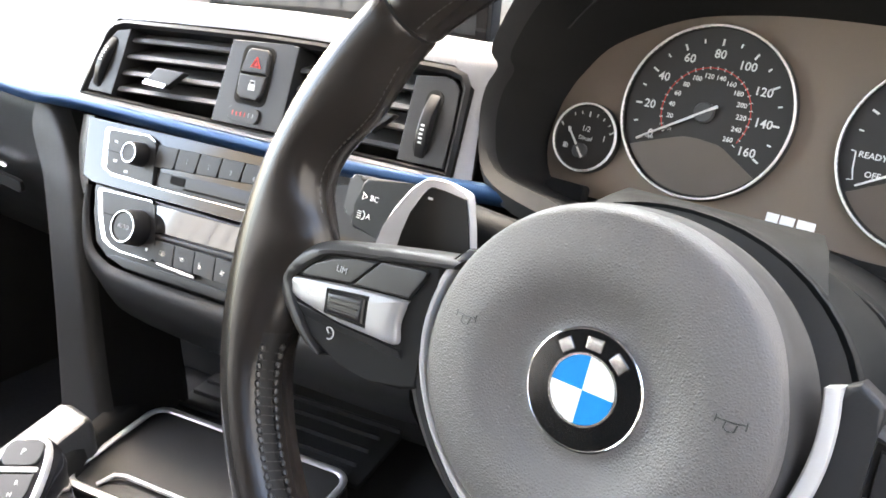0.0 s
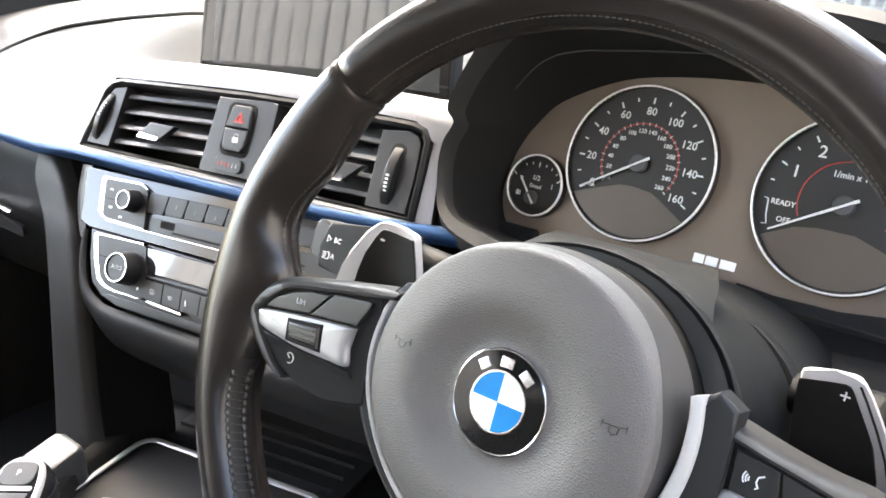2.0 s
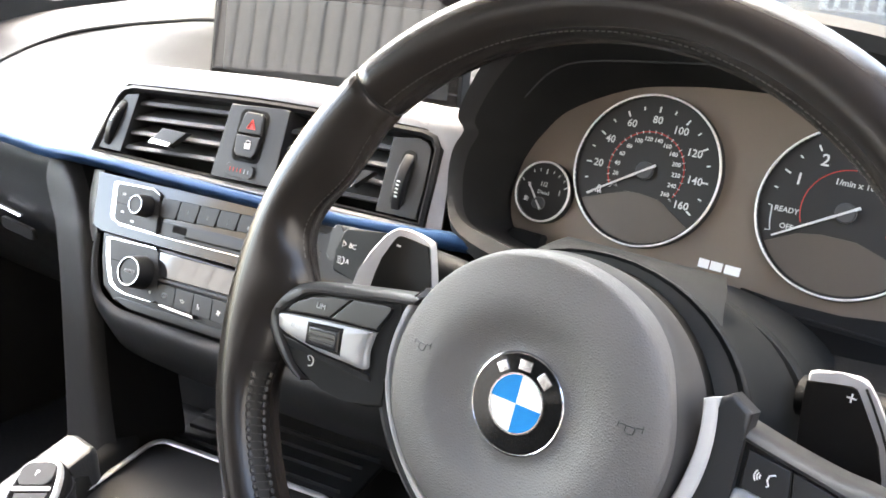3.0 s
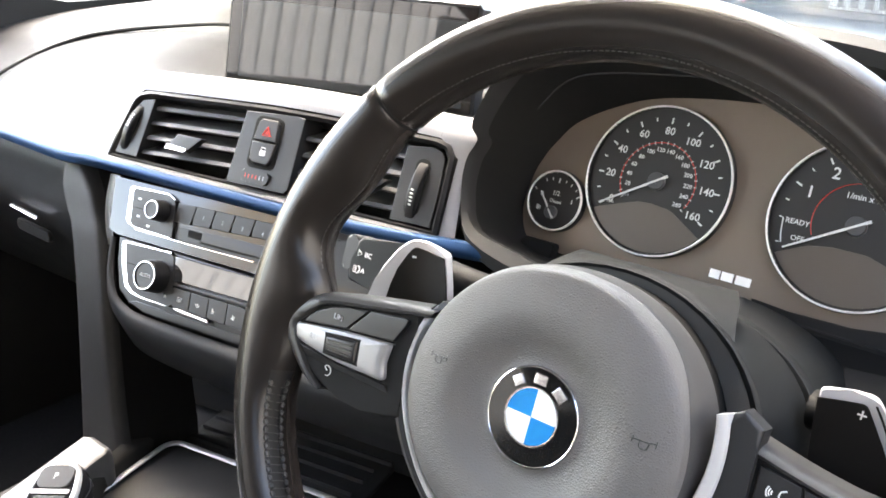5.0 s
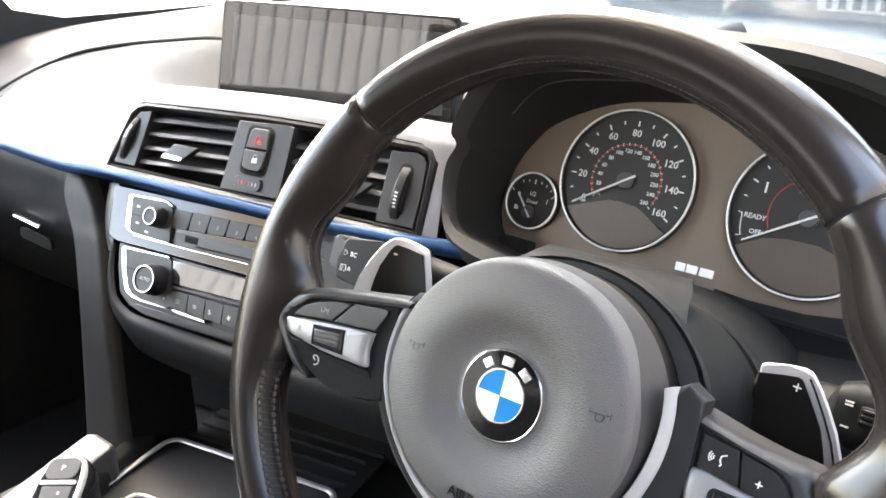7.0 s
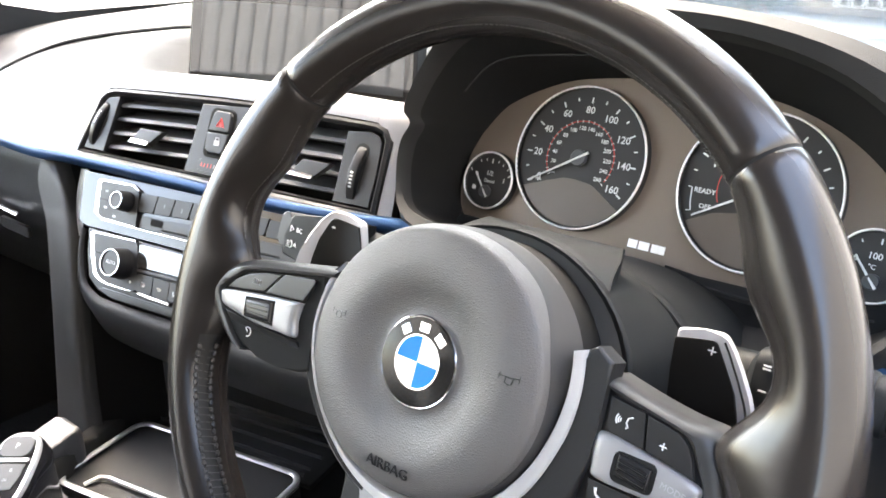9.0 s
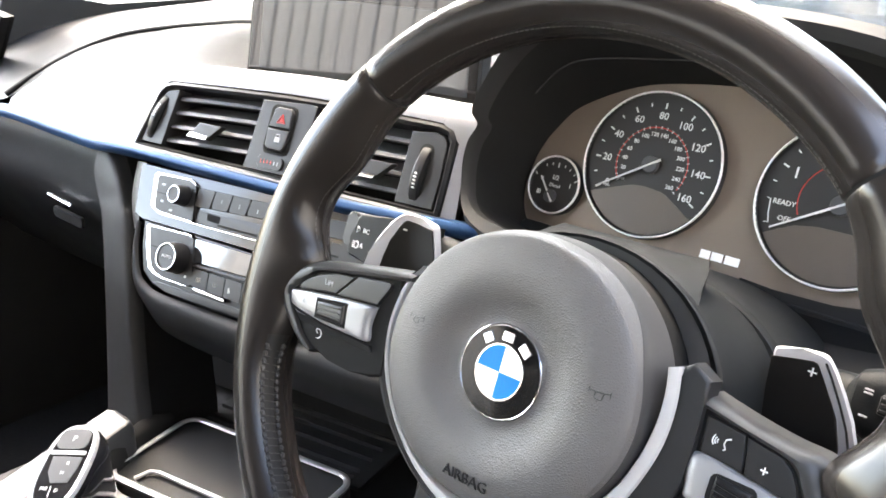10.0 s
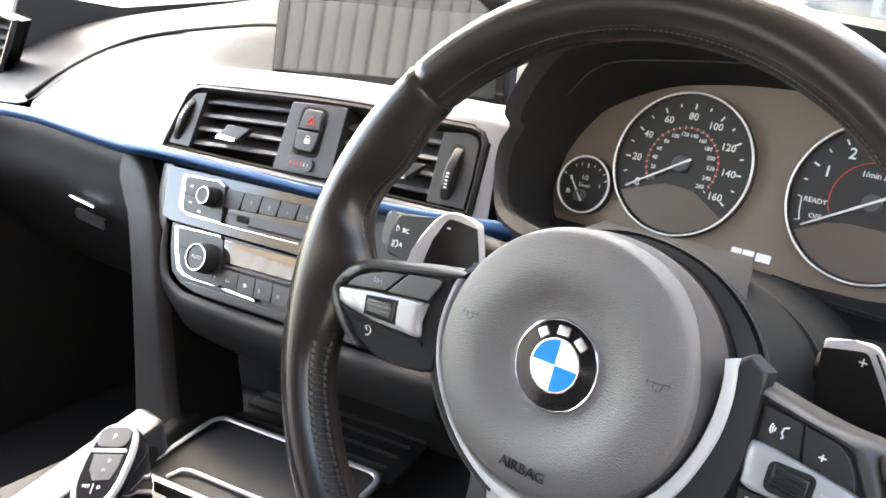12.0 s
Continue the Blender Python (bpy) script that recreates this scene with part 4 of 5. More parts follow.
    fan = arc(cx, cy, 49.5, 214, 321, 24) + [(cx + 17, cy - 18.5), (cx + 13, cy - 17), (cx, cy - 15.6), (cx - 9, cy - 16.2), (cx - 22, cy - 20.5)]
    part("display", prism(fan, -3.4, -2.7, 0.15), INSET, g, "grey inset display field")
    needle(g, cx, cy, A(0), 44, 9, 6.2)

    # rev counter
    cx, cy = 65.2, -0.2
    g = gauge("rev_counter", cx, cy, 51.8, "large rev counter with chrome ring", None)
    for v in range(1, 7):
        print_at(g, str(v), cx, cy, 34.5, 155 - 31 * (v - 1), 7.5)
    ticks(g, cx, cy, 41, 45, [155 - 31 * (v - 1) for v in range(1, 7)], 1.1)
    ticks(g, cx, cy, 42.5, 45, [170.5 - 31 * v for v in range(0, 6)], 0.8)
    redline(g, cx, cy, 26, 205, -20)
    part("numeral", words("READY", 3.4, cx - 33.5, cy - 5.5, -2.85, 0.08, bold=0.016), WHITE, g)
    part("numeral", words("OFF", 3.4, cx - 31, cy - 15.5, -2.85, 0.08, bold=0.016), WHITE, g)
    part("numeral", words("1/min x 1000", 3.8, cx + 3, cy + 17.5, -2.85, 0.08, bold=0.016), WHITE, g)
    bm = bmesh.new()
    tube([(cx - 45, cy - 4, -2.85), (cx - 42.5, cy - 4.5, -2.85), (cx - 41.5, cy - 14, -2.85), (cx - 40, cy - 19.5, -2.85), (cx - 43, cy - 20, -2.85)], 0.4, 5, bm=bm)
    part("scale_line", bm, WHITE, g, "white bracket")
    fan = arc(cx, cy, 49.5, 213, 327, 24) + [(cx + 24, cy - 20), (cx + 10, cy - 15.5), (cx - 10, cy - 15.5), (cx - 24, cy - 18)]
    part("display", prism(fan, -3.4, -2.7, 0.15), INSET, g, "grey inset display field")
    needle(g, cx, cy, 211, 44, 9, 6.2)

    # fuel gauge
    cx, cy = -136.5, -31
    g = gauge("fuel_gauge", cx, cy, 21.8, "small fuel gauge with chrome ring", None)
    hx, hy = cx - 1, cy - 9
    ticks(g, hx, hy, 22.5, 26, [90], 0.9)
    ticks(g, hx, hy, 22, 26, [140, 40], 0.9)
    ticks(g, hx, hy, 24, 26, [115, 103, 65, 77, 52], 0.6)
    part("numeral", words("1/2", 3.6, cx - 1, cy + 5.5, -2.85, 0.08, bold=0.016), WHITE, g)
    part("numeral", words("1", 3.8, cx + 13, cy + 1.5, -2.85, 0.08, bold=0.016), WHITE, g)
    part("numeral", words("0", 3.4, cx - 12.5, cy + 3, -2.85, 0.08, bold=0.016), WHITE, g)
    part("numeral", words("Diesel", 2.8, cx, cy - 0.5, -2.85, 0.08, bold=0.016), WHITE, g)
    bm = box(cx - 14.5, cx - 12, cy - 9, cy - 5.5, -3.1, -2.8, 0.1)
    box(cx - 11.6, cx - 11, cy - 9, cy - 6, -3.1, -2.8, 0.1, bm)
    part("numeral", bm, WHITE, g, "fuel pump sign")
    needle(g, hx, hy, 131, 18, 5, 5.0)

    # oil temperature
    cx, cy = 141.5, -29
    g = gauge("oil_temperature_gauge", cx, cy, 21.8, "small oil temperature gauge with chrome ring", None)
    hx, hy = cx + 1, cy - 9
    ticks(g, hx, hy, 22.5, 26, [90], 0.9)
    ticks(g, hx, hy, 22, 26, [140, 40], 0.9)
    ticks(g, hx, hy, 24, 26, [115, 65], 0.6)
    part("numeral", words("100", 4.0, cx - 0.5, cy + 6, -2.85, 0.08, bold=0.016), WHITE, g)
    part("numeral", words("50", 3.8, cx - 12, cy + 3, -2.85, 0.08, bold=0.016), WHITE, g)
    part("numeral", words("150", 3.8, cx + 12, cy - 1, -2.85, 0.08, bold=0.016), WHITE, g)
    part("numeral", words("°C", 3.0, cx - 1, cy - 0.5, -2.85, 0.08, bold=0.016), WHITE, g)
    needle(g, hx, hy, 131, 18, 5, 5.0)

    # dark sill along the foot of the panel, with a moulded line
    sill = [(18, -59.5), (40, -61), (78, -60), (100, -56.5), (130, -52), (168, -46), (176, -58), (160, -70), (100, -75), (18, -76)]
    part("lower_sill", prism(sill[::-1], -9, -1, 3, 4), TUNNEL, c, "matte black sill under the gauges")
    part("moulding", tube([(22, -66, -0.6), (60, -67.2, -0.6), (105, -67.5, -0.6), (150, -60, -0.6)], 0.8, 6), PLASTIC, c)
    # plain silver bars where the maker's name stands
    for x, wd in ((-10, 7), (-1.5, 8), (9, 10)):
        part("badge", box(x - wd / 2, x + wd / 2, -53.8, -48, -7, -6.2, 0.2), GAUGE_RING, c, "plain silver bar")
    return c


instrument_cluster()


def gauge_hood():
    """The cowl over the gauges: a tunnel from the panel to its lip, and the roof that runs on to the windscreen."""
    h = thing("gauge_hood", GAUGE, "black grained cowl around and over the gauges", "gauge hood")
    back = [(-163, -42), (-161, -16), (-157, -3), (-150, 10), (-132, 31), (-91, 52), (-49, 60), (0, 63), (45, 61), (85, 52), (119, 35), (150, 7), (170, -26), (169, -46), (156, -62), (130, -70), (60, -74), (0, -74), (-60, -74), (-125, -72), (-152, -64)]
    lip = [(-175, -40), (-177, -18), (-172.5, -3), (-174.5, 7), (-161, 43), (-136, 66), (-80, 76), (0, 79), (60, 77), (110, 66), (146, 47), (172, 23), (181, -26), (174, -48), (160, -72), (130, -96), (60, -102), (0, -98), (-60, -84), (-120, -72.5), (-160, -64)]
    outer = [(-181, -40), (-182, -18), (-177, -4), (-178.6, 8), (-165.4, 47), (-141, 79), (-82, 90), (0, 94), (64, 91), (118, 82), (163, 66), (196, 40), (194, -16), (183, -50), (164, -80), (134, -102), (60, -108), (0, -104), (-60, -92), (-130, -90), (-166, -74)]
    far = [(-190, -44), (-190, -20), (-190, -3), (-193, 14), (-184, 58), (-152, 90), (-86, 102), (0, 106), (68, 100), (120, 82), (174, 71), (222, 46), (206, -15), (190, -54), (170, -88), (138, -108), (60, -114), (0, -112), (-60, -100), (-138, -98), (-174, -82)]
    hs = lambda i: 56 + 26 * max(0.0, math.sin(math.pi * (i - 2) / 8)) if 2 <= i <= 10 else 56
    c = lambda pts, z: [(x, y, z) for x, y in curve2(pts, 4, True)]
    lz = [56, 57, 57, 66] + [hs(i - 1) + 3 for i in range(4, 21)]
    l3 = curve2([(x, y, z) for (x, y), z in zip(lip, lz)], 4, True)
    m3 = curve2([((a + e) / 2, (b + f) / 2, z * 0.5) for (a, b), (e, f), z in zip(back, lip, lz)], 4, True)
    n3 = curve2([((a + e) / 2, (b + f) / 2, z + 4) for (a, b), (e, f), z in zip(lip, outer, lz)], 4, True)
    o3 = curve2([(x, y, z - 3) for (x, y), z in zip(outer, lz)], 4, True)
    k3 = [tuple(p * 0.3 + q * 0.7 for p, q in zip(u, v)) for u, v in zip(m3, l3)]
    part("tunnel", loft([c(back, -14), m3, k3], True, False), TUNNEL, h, "matte black tunnel wall")
    part("cowl", loft([k3, l3, n3, o3, c(far, -10), c(far, -120)], True, False), PLASTIC_GRAIN, h, "grained black cowl", crisp=False)
    # moulded line inside the roof of the tunnel
    line = curve2([(-140, 27, 50), (-126, 46, 50), (-105, 56, 50), (-60, 62, 50), (0, 66, 50), (60, 63, 50)], 6)
    part("moulding", tube(line, 0.6, 6), PLASTIC, h)
    part("light_sensor", prism(rrect(-149, -122, -73, -61, 3), 0, 10, 2, 3), TUNNEL, h, "small black housing")
    return h


gauge_hood()

# ---- centre stack ----
def vents():
    v = thing("centre_vents", STACK, "black twin air vents with silver tabs in the dash centre", "air vent")
    C0 = -8
    outer = [(-183, -28), (-176, 4), (-168, 27), (-161, 34), (-150, 37), (-60, 41), (C0, 43), (40, 43.5), (150, 42), (160, 39), (165, 31), (166, 0), (166, -27)]
    inner = [(-176, -24), (-169, 3), (-162, 23), (-157, 29), (-148, 32), (-60, 36), (C0, 38), (40, 38.5), (147, 37), (155, 35), (159, 29), (160, 0), (160, -24)]
    n = len(outer)
    bm = bmesh.new()
    rows = [[(x, y, -30) for x, y in outer], [(x, y, 2) for x, y in outer], [(x, y, 3) for x, y in [((a + c) / 2, (b + d) / 2) for (a, b), (c, d) in zip(outer, inner)]], [(x, y, 0) for x, y in inner], [(x, y, -40) for x, y in inner]]
    loft(rows, True, False, bm)
    part("bezel", bm, SATIN_BLACK, v, "black bezel")
    part("cavity", prism(inner, -45, -38, 0), DARK, v)
    # side panels with thumb wheels
    for s, pts, wx, wa in ((-1, [(-175, -23), (-168, 3), (-161, 22), (-156, 28), (-141, 31), (-147, -23)], -161, 14), (1, [(124, -23), (124, 33), (146, 35.5), (154, 33), (158, 28), (159, 0), (159, -23)], 141, 3)):
        part("side_panel", prism(pts, -20, 1.5, 1, 2), BUTTON, v)
        hw = 6.2 if s > 0 else 5.2
        slot = prism(rrect(-hw, hw, -21.5, 21.5, hw - 0.8), 1.2, 1.9, 0.3)
        bmesh.ops.transform(slot, matrix=Matrix.Translation((wx, 2 if s < 0 else 4, 0)) @ Matrix.Rotation(radians(-wa), 4, "Z"), verts=slot.verts)
        part("wheel_well", slot, DARK, v)
        wh = lathe([(30, -5.2), (38, -5.2), (39.4, -4.6), (40, -3.4), (40, 3.4), (39.4, 4.6), (38, 5.2), (30, 5.2)], 96)
        bmesh.ops.scale(wh, vec=(1, 1, hw / 7.4), verts=wh.verts)
        m = Matrix.Translation((wx, 2, -32.5)) @ Matrix.Rotation(radians(-wa), 4, "Z") @ Matrix.Rotation(radians(90), 4, "Y")
        bmesh.ops.transform(wh, matrix=m, verts=wh.verts)
        t = part("thumb_wheel", wh, SATIN_BLACK, v, "ribbed thumb wheel")
        for i in range(5):
            a = radians(1 + 4 * i) if s < 0 else radians(-17 + 4 * i)
            b = box(-1.3, 1.3, -0.6, 0.6, 39.8, 40.3, 0.15)
            bmesh.ops.transform(b, matrix=Matrix.Translation((wx, 2, -32.5)) @ Matrix.Rotation(radians(-wa), 4, "Z") @ Matrix.Rotation(-a, 4, "X"), verts=b.verts)
            part("mark", b, WHITE, t)
    # slats
    for x0, x1, sl in ((-146, -38, 0.05), (28, 123, 0.02)):
        for i in range(4):
            y = 24.5 - 13.4 * i
            bm = bmesh.new()
            loft([[(x, y + sl * (x - x0) + 10.5, -30), (x, y + sl * (x - x0) + 11.5, -28), (x, y + sl * (x - x0) + 0.6, -4), (x, y + sl * (x - x0) - 2.4, -2.6), (x, y + sl * (x - x0) - 3.2, -5)] for x in (x0 - (4 if x0 < 0 else 0) + (2.5 - i if x0 < 0 else 0) * 1.5, x1)], bm=bm)
            part("slat", bm, VENT_GREY, v)
        xc = -93 if x0 < 0 else 97
        tab = prism([(xc - 20, -9), (xc + 4, -9.5), (xc + 20, 5), (xc - 9, 5)], -2, 4, 1.2, 2)
        t = part("tab", tab, BUTTON, v, "vent tab with silver end")
        part("tab_end", prism([(xc - 20.5, -9.8), (xc + 3.5, -10.2), (xc + 6, -6.2), (xc - 17.5, -5.2)], 2, 5, 0.8), CHROME, t)
    # middle panel with hazard and lock keys
    mid = [(-37, -25), (-33, 36), (20, 38.5), (28, 38), (28, -20), (24, -24)]
    p = part("switch_panel", prism(mid, -20, 4, 1, 2), BUTTON, v, "black switch panel")
    part("key_well", prism(rrect(-20, 9.5, -9, 34, 6), 3.5, 4.4, 0.1), DARK, p)
    part("hazard_key", prism([(-17, 13.5), (-14, 29), (-11.5, 31.5), (3.5, 31.5), (6.5, 28.5), (7.5, 13.8)], 3, 7.5, 1.5, 3), BUTTON, p)
    part("lock_key", prism([(-17.2, 12.4), (7.4, 12.8), (6.5, -1), (3, -5.5), (-12, -5.5), (-16, -2)], 3, 7.5, 1.5, 3), BUTTON, p)
    bm = bmesh.new()
    tube([(-7.5, 18, 7.6), (0.5, 18, 7.6), (-3.5, 25, 7.6)], 0.7, 6, True, bm=bm)
    prism([(-5.3, 19, ), (-1.7, 19), (-3.5, 22.4)], 7.4, 7.8, 0, bm=bm)
    part("hazard_sign", bm, RED, p, "red warning triangle")
    bm = box(-6, 0, 1.5, 6, 7.4, 7.8, 0.3)
    tube([(-5, 6, 7.6), (-5, 8.2, 7.6), (-1, 8.2, 7.6), (-1, 6, 7.6)], 0.4, 5, bm=bm)
    part("lock_sign", bm, GREYPRINT, p, "padlock sign")
    k = part("temperature_wheel", prism(rrect(-21, 7.5, -21.5, -11, 3), 3, 6, 1.2, 3), BUTTON, p, "small thumb wheel")
    for i in range(6):
        part("mark", box(-16.6 + 3.8 * i, -15.9 + 3.8 * i, -18, -14.8, 5.9, 6.2, 0.05), RED if i < 4 else GREYPRINT, k)
    return v


vents()


def dash_trim():
    """The pale textured panel around the vents and the blue strip below it."""
    t = thing("dash_trim", FLAT, "pale aluminium dash trim with a satin blue accent strip", "dash trim")
    def S(u, v, n):
        p = STACK @ Vector((u * MM, v * MM, n * MM))
        return tuple(c * 1000 for c in p)
    # lower edge, then the vents' top, then the upper edge
    rows = [
        [(-805, 128, 899), (-804, 129, 901), (-803, 130, 904), (-802, 131, 907)],
        [(-785, 127, 900), (-784, 133, 908), (-782, 140, 917), (-779, 147, 926)],
        [(-762, 127, 900), (-762, 143, 917), (-760, 160, 935), (-757, 178, 951)],
        [(-705, 126, 900), (-705, 148, 924), (-705, 168, 946), (-705, 189, 961)],
        [(-635, 126, 900), (-634, 150, 928), (-634, 172, 952), (-634, 194, 965)],
        [(-575, 126, 901), (-572, 150, 930), (-568, 174, 956), (-565, 197, 968)],
        [S(-184, -29, 1), S(-176, 5, 1), S(-160, 36, 1), (-510, 200, 972)],
    ]
    part("panel", slab(smooth_rows(rows, 4, 4), -4), BRUSHED, t, "pale textured aluminium panel")
    top = [[S(u, v, 1.5), S(u, v + 6, 1), S(u, v + 14, -3), S(u, v + 20, -9), S(u, v + 21, -17)] for u, v in ((-168, 30), (-158, 36), (-148, 38), (-60, 42.5), (-8, 44.5), (40, 45), (110, 44), (150, 43))]
    part("top_band", slab(smooth_rows(top, 3, 3), -3), BRUSHED, t, "band above the vents")
    right = [[S(167, -29, 0), S(167, 0, 0), S(167, 30, 0), S(150, 43, 1.5), S(150, 49, 1), S(150, 57, -3), S(150, 63, -9), S(150, 64, -17)],
             [S(173, -29, 0), S(171.5, 0, 0), S(171, 28, 0), S(166, 43, 1.5), S(166, 49, 1), S(167, 57, -3), S(168, 63, -9), S(168, 64, -17)],
             [S(179, -29, -3), S(176, 0, -3), S(175, 25, -3), S(177, 42, -2), S(178, 48, -2), S(179, 56, -5), S(179, 62, -11), S(179, 63, -17)]]
    part("right_band", slab(right, -3), BRUSHED, t, "band beside the gauge cowl")
    sill = [[S(u, -27, 2), S(u, -29.5, 6), S(u, -31, 6)] for u in (-184, -100, 0, 100, 168)]
    part("lower_lip", slab(sill, -2), SILVER, t, "thin lip under the vents")
    # blue strip
    blue = [[(x, y, z), (x, y - 9.4, z - 3), (x, y - 10.4, z - d), (x, y - 2.7, z - d - 2.4)] for x, y, z, d in ((-1075, 150, 872, 10), (-950, 138, 884, 11), (-800, 132, 898, 12), (-690, 130, 900, 12.2), (-600, 130, 901, 12.8))]
    blue += [[S(u, v, n), S(u, v - 2.6, n + 9), S(u + e, v - 9.7, n + 9), S(u + 2 * e, v - 13.2, -4)] for u, v, n, e in ((-184, -28, -2, 2), (-80, -29.2, -2, 0), (50, -30, -2, 0), (140, -27.5, -2, 0), (212, -23.8, -4, 0))]
    part("accent_strip", slab(smooth_rows(blue, 5, 3), -3), BLUE, t, "satin blue accent strip")


dash_trim()


def radio():
    r = thing("radio", STACK, "black radio panel with rotary knob and preset keys", "car radio")
    frame_pts = [(-170, -44), (-100, -43.5), (0, -42.5), (100, -41), (170, -39), (172, -90), (150, -92), (0, -92), (-150, -94), (-163, -92)]
    part("surround", prism(frame_pts, -25, -2, 1.5, 2), FASCIA, r, "lacquered silver-grey surround")
    # the knob's plate stands in a chrome edge that is broad at its outer end
    part("chrome_edge", prism([(-145, -51), (-142, -48.4), (-97, -46.8), (-89, -50), (-88, -53), (-84, -84.4), (-129, -84), (-137, -82), (-140.5, -79)], -4, 1.2, 0.7, 2), CHROME, r, "bright chrome edge")
    part("knob_plate", prism([(-139.5, -52.6), (-137.5, -49.8), (-97.4, -48), (-89, -51.2), (-86.6, -54), (-81.8, -83.4), (-128, -83), (-132.4, -81.6), (-134.4, -79.4)], -4, 1.7, 0.5, 2), BUTTON, r, "black plate with knob")
    part("knob_plate", prism(rrect(86, 140, -81, -47, 2), -4, 1, 0.8), BUTTON, r, "black plate with knob")
    part("groove", box(-139, -118, -66.6, -65.9, 1.5, 1.8, 0.05), DARK, r)
    part("chrome_line", tube([(-128, -84.9, 0.4), (-60, -84.4, 0.4), (10, -82.8, 0.4)], 0.55, 6), CHROME, r, "thin chrome line")
    kx, ky = -100, -63.4
    k = part("volume_knob", lathe([(0, 13), (6.8, 13), (8.0, 14.2), (8.6, 13.4), (8.9, 11), (9.6, 0), (0, 0)], 48, kx, ky), SATIN_BLACK, r, "black volume knob with chrome ring")
    part("knob_ring", lathe([(6.9, 13), (7.1, 14.4), (7.5, 14.4), (7.8, 13)], 48, kx, ky, False), CHROME, k)
    part("knob_face", lathe([(0, 13.6), (7.0, 13.6), (7.0, 12), (0, 12)], 32, kx, ky), BUTTON, k)
    for i in range(8):
        x, up, dn = -85 + 21.7 * i, -52.6 + 0.75 * min(i, 5), -69.4 + 1.35 * min(i, 4)
        key = part("preset_key", prism([(x + 0.4, up), (x + 21.3, up + 0.75), (x + 19.8, dn + 4), (x + 18.6, dn + 1), (x - 0.8, dn), (x + 0.2, dn + 5)], -5, 0.9, 0.8, 2), BUTTON, r)
        if 0 < i < 7:
            part("print", words(str(i), 3.6, x + 10.5, -59.6, 1.0, 0.08), GREYPRINT, key)
    part("slot_panel", prism([(-81, -83.4), (-80, -72), (-20, -69.5), (86, -66.5), (86, -81)], -6, -1.2, 0.5), SATIN_BLACK, r)
    part("disc_slot", prism(rrect(-67, -52, -78.8, -72.6, 1), -2, -0.8, 0.1), DARK, r, "dark slot opening")
    part("slot_lip", tube([(-52, -80.4, -1), (20, -78.6, -1), (86, -77, -1)], 0.9, 6), DARK, r, "dark lip of the disc slot")
    for x, y in ((-129, -58), (-126, -73), (-112, -79)):
        part("print", box(x - 2, x + 2, y - 1, y + 1, 1.6, 1.9, 0.1), GREYPRINT, r, "small printed bar")
    return r


radio()


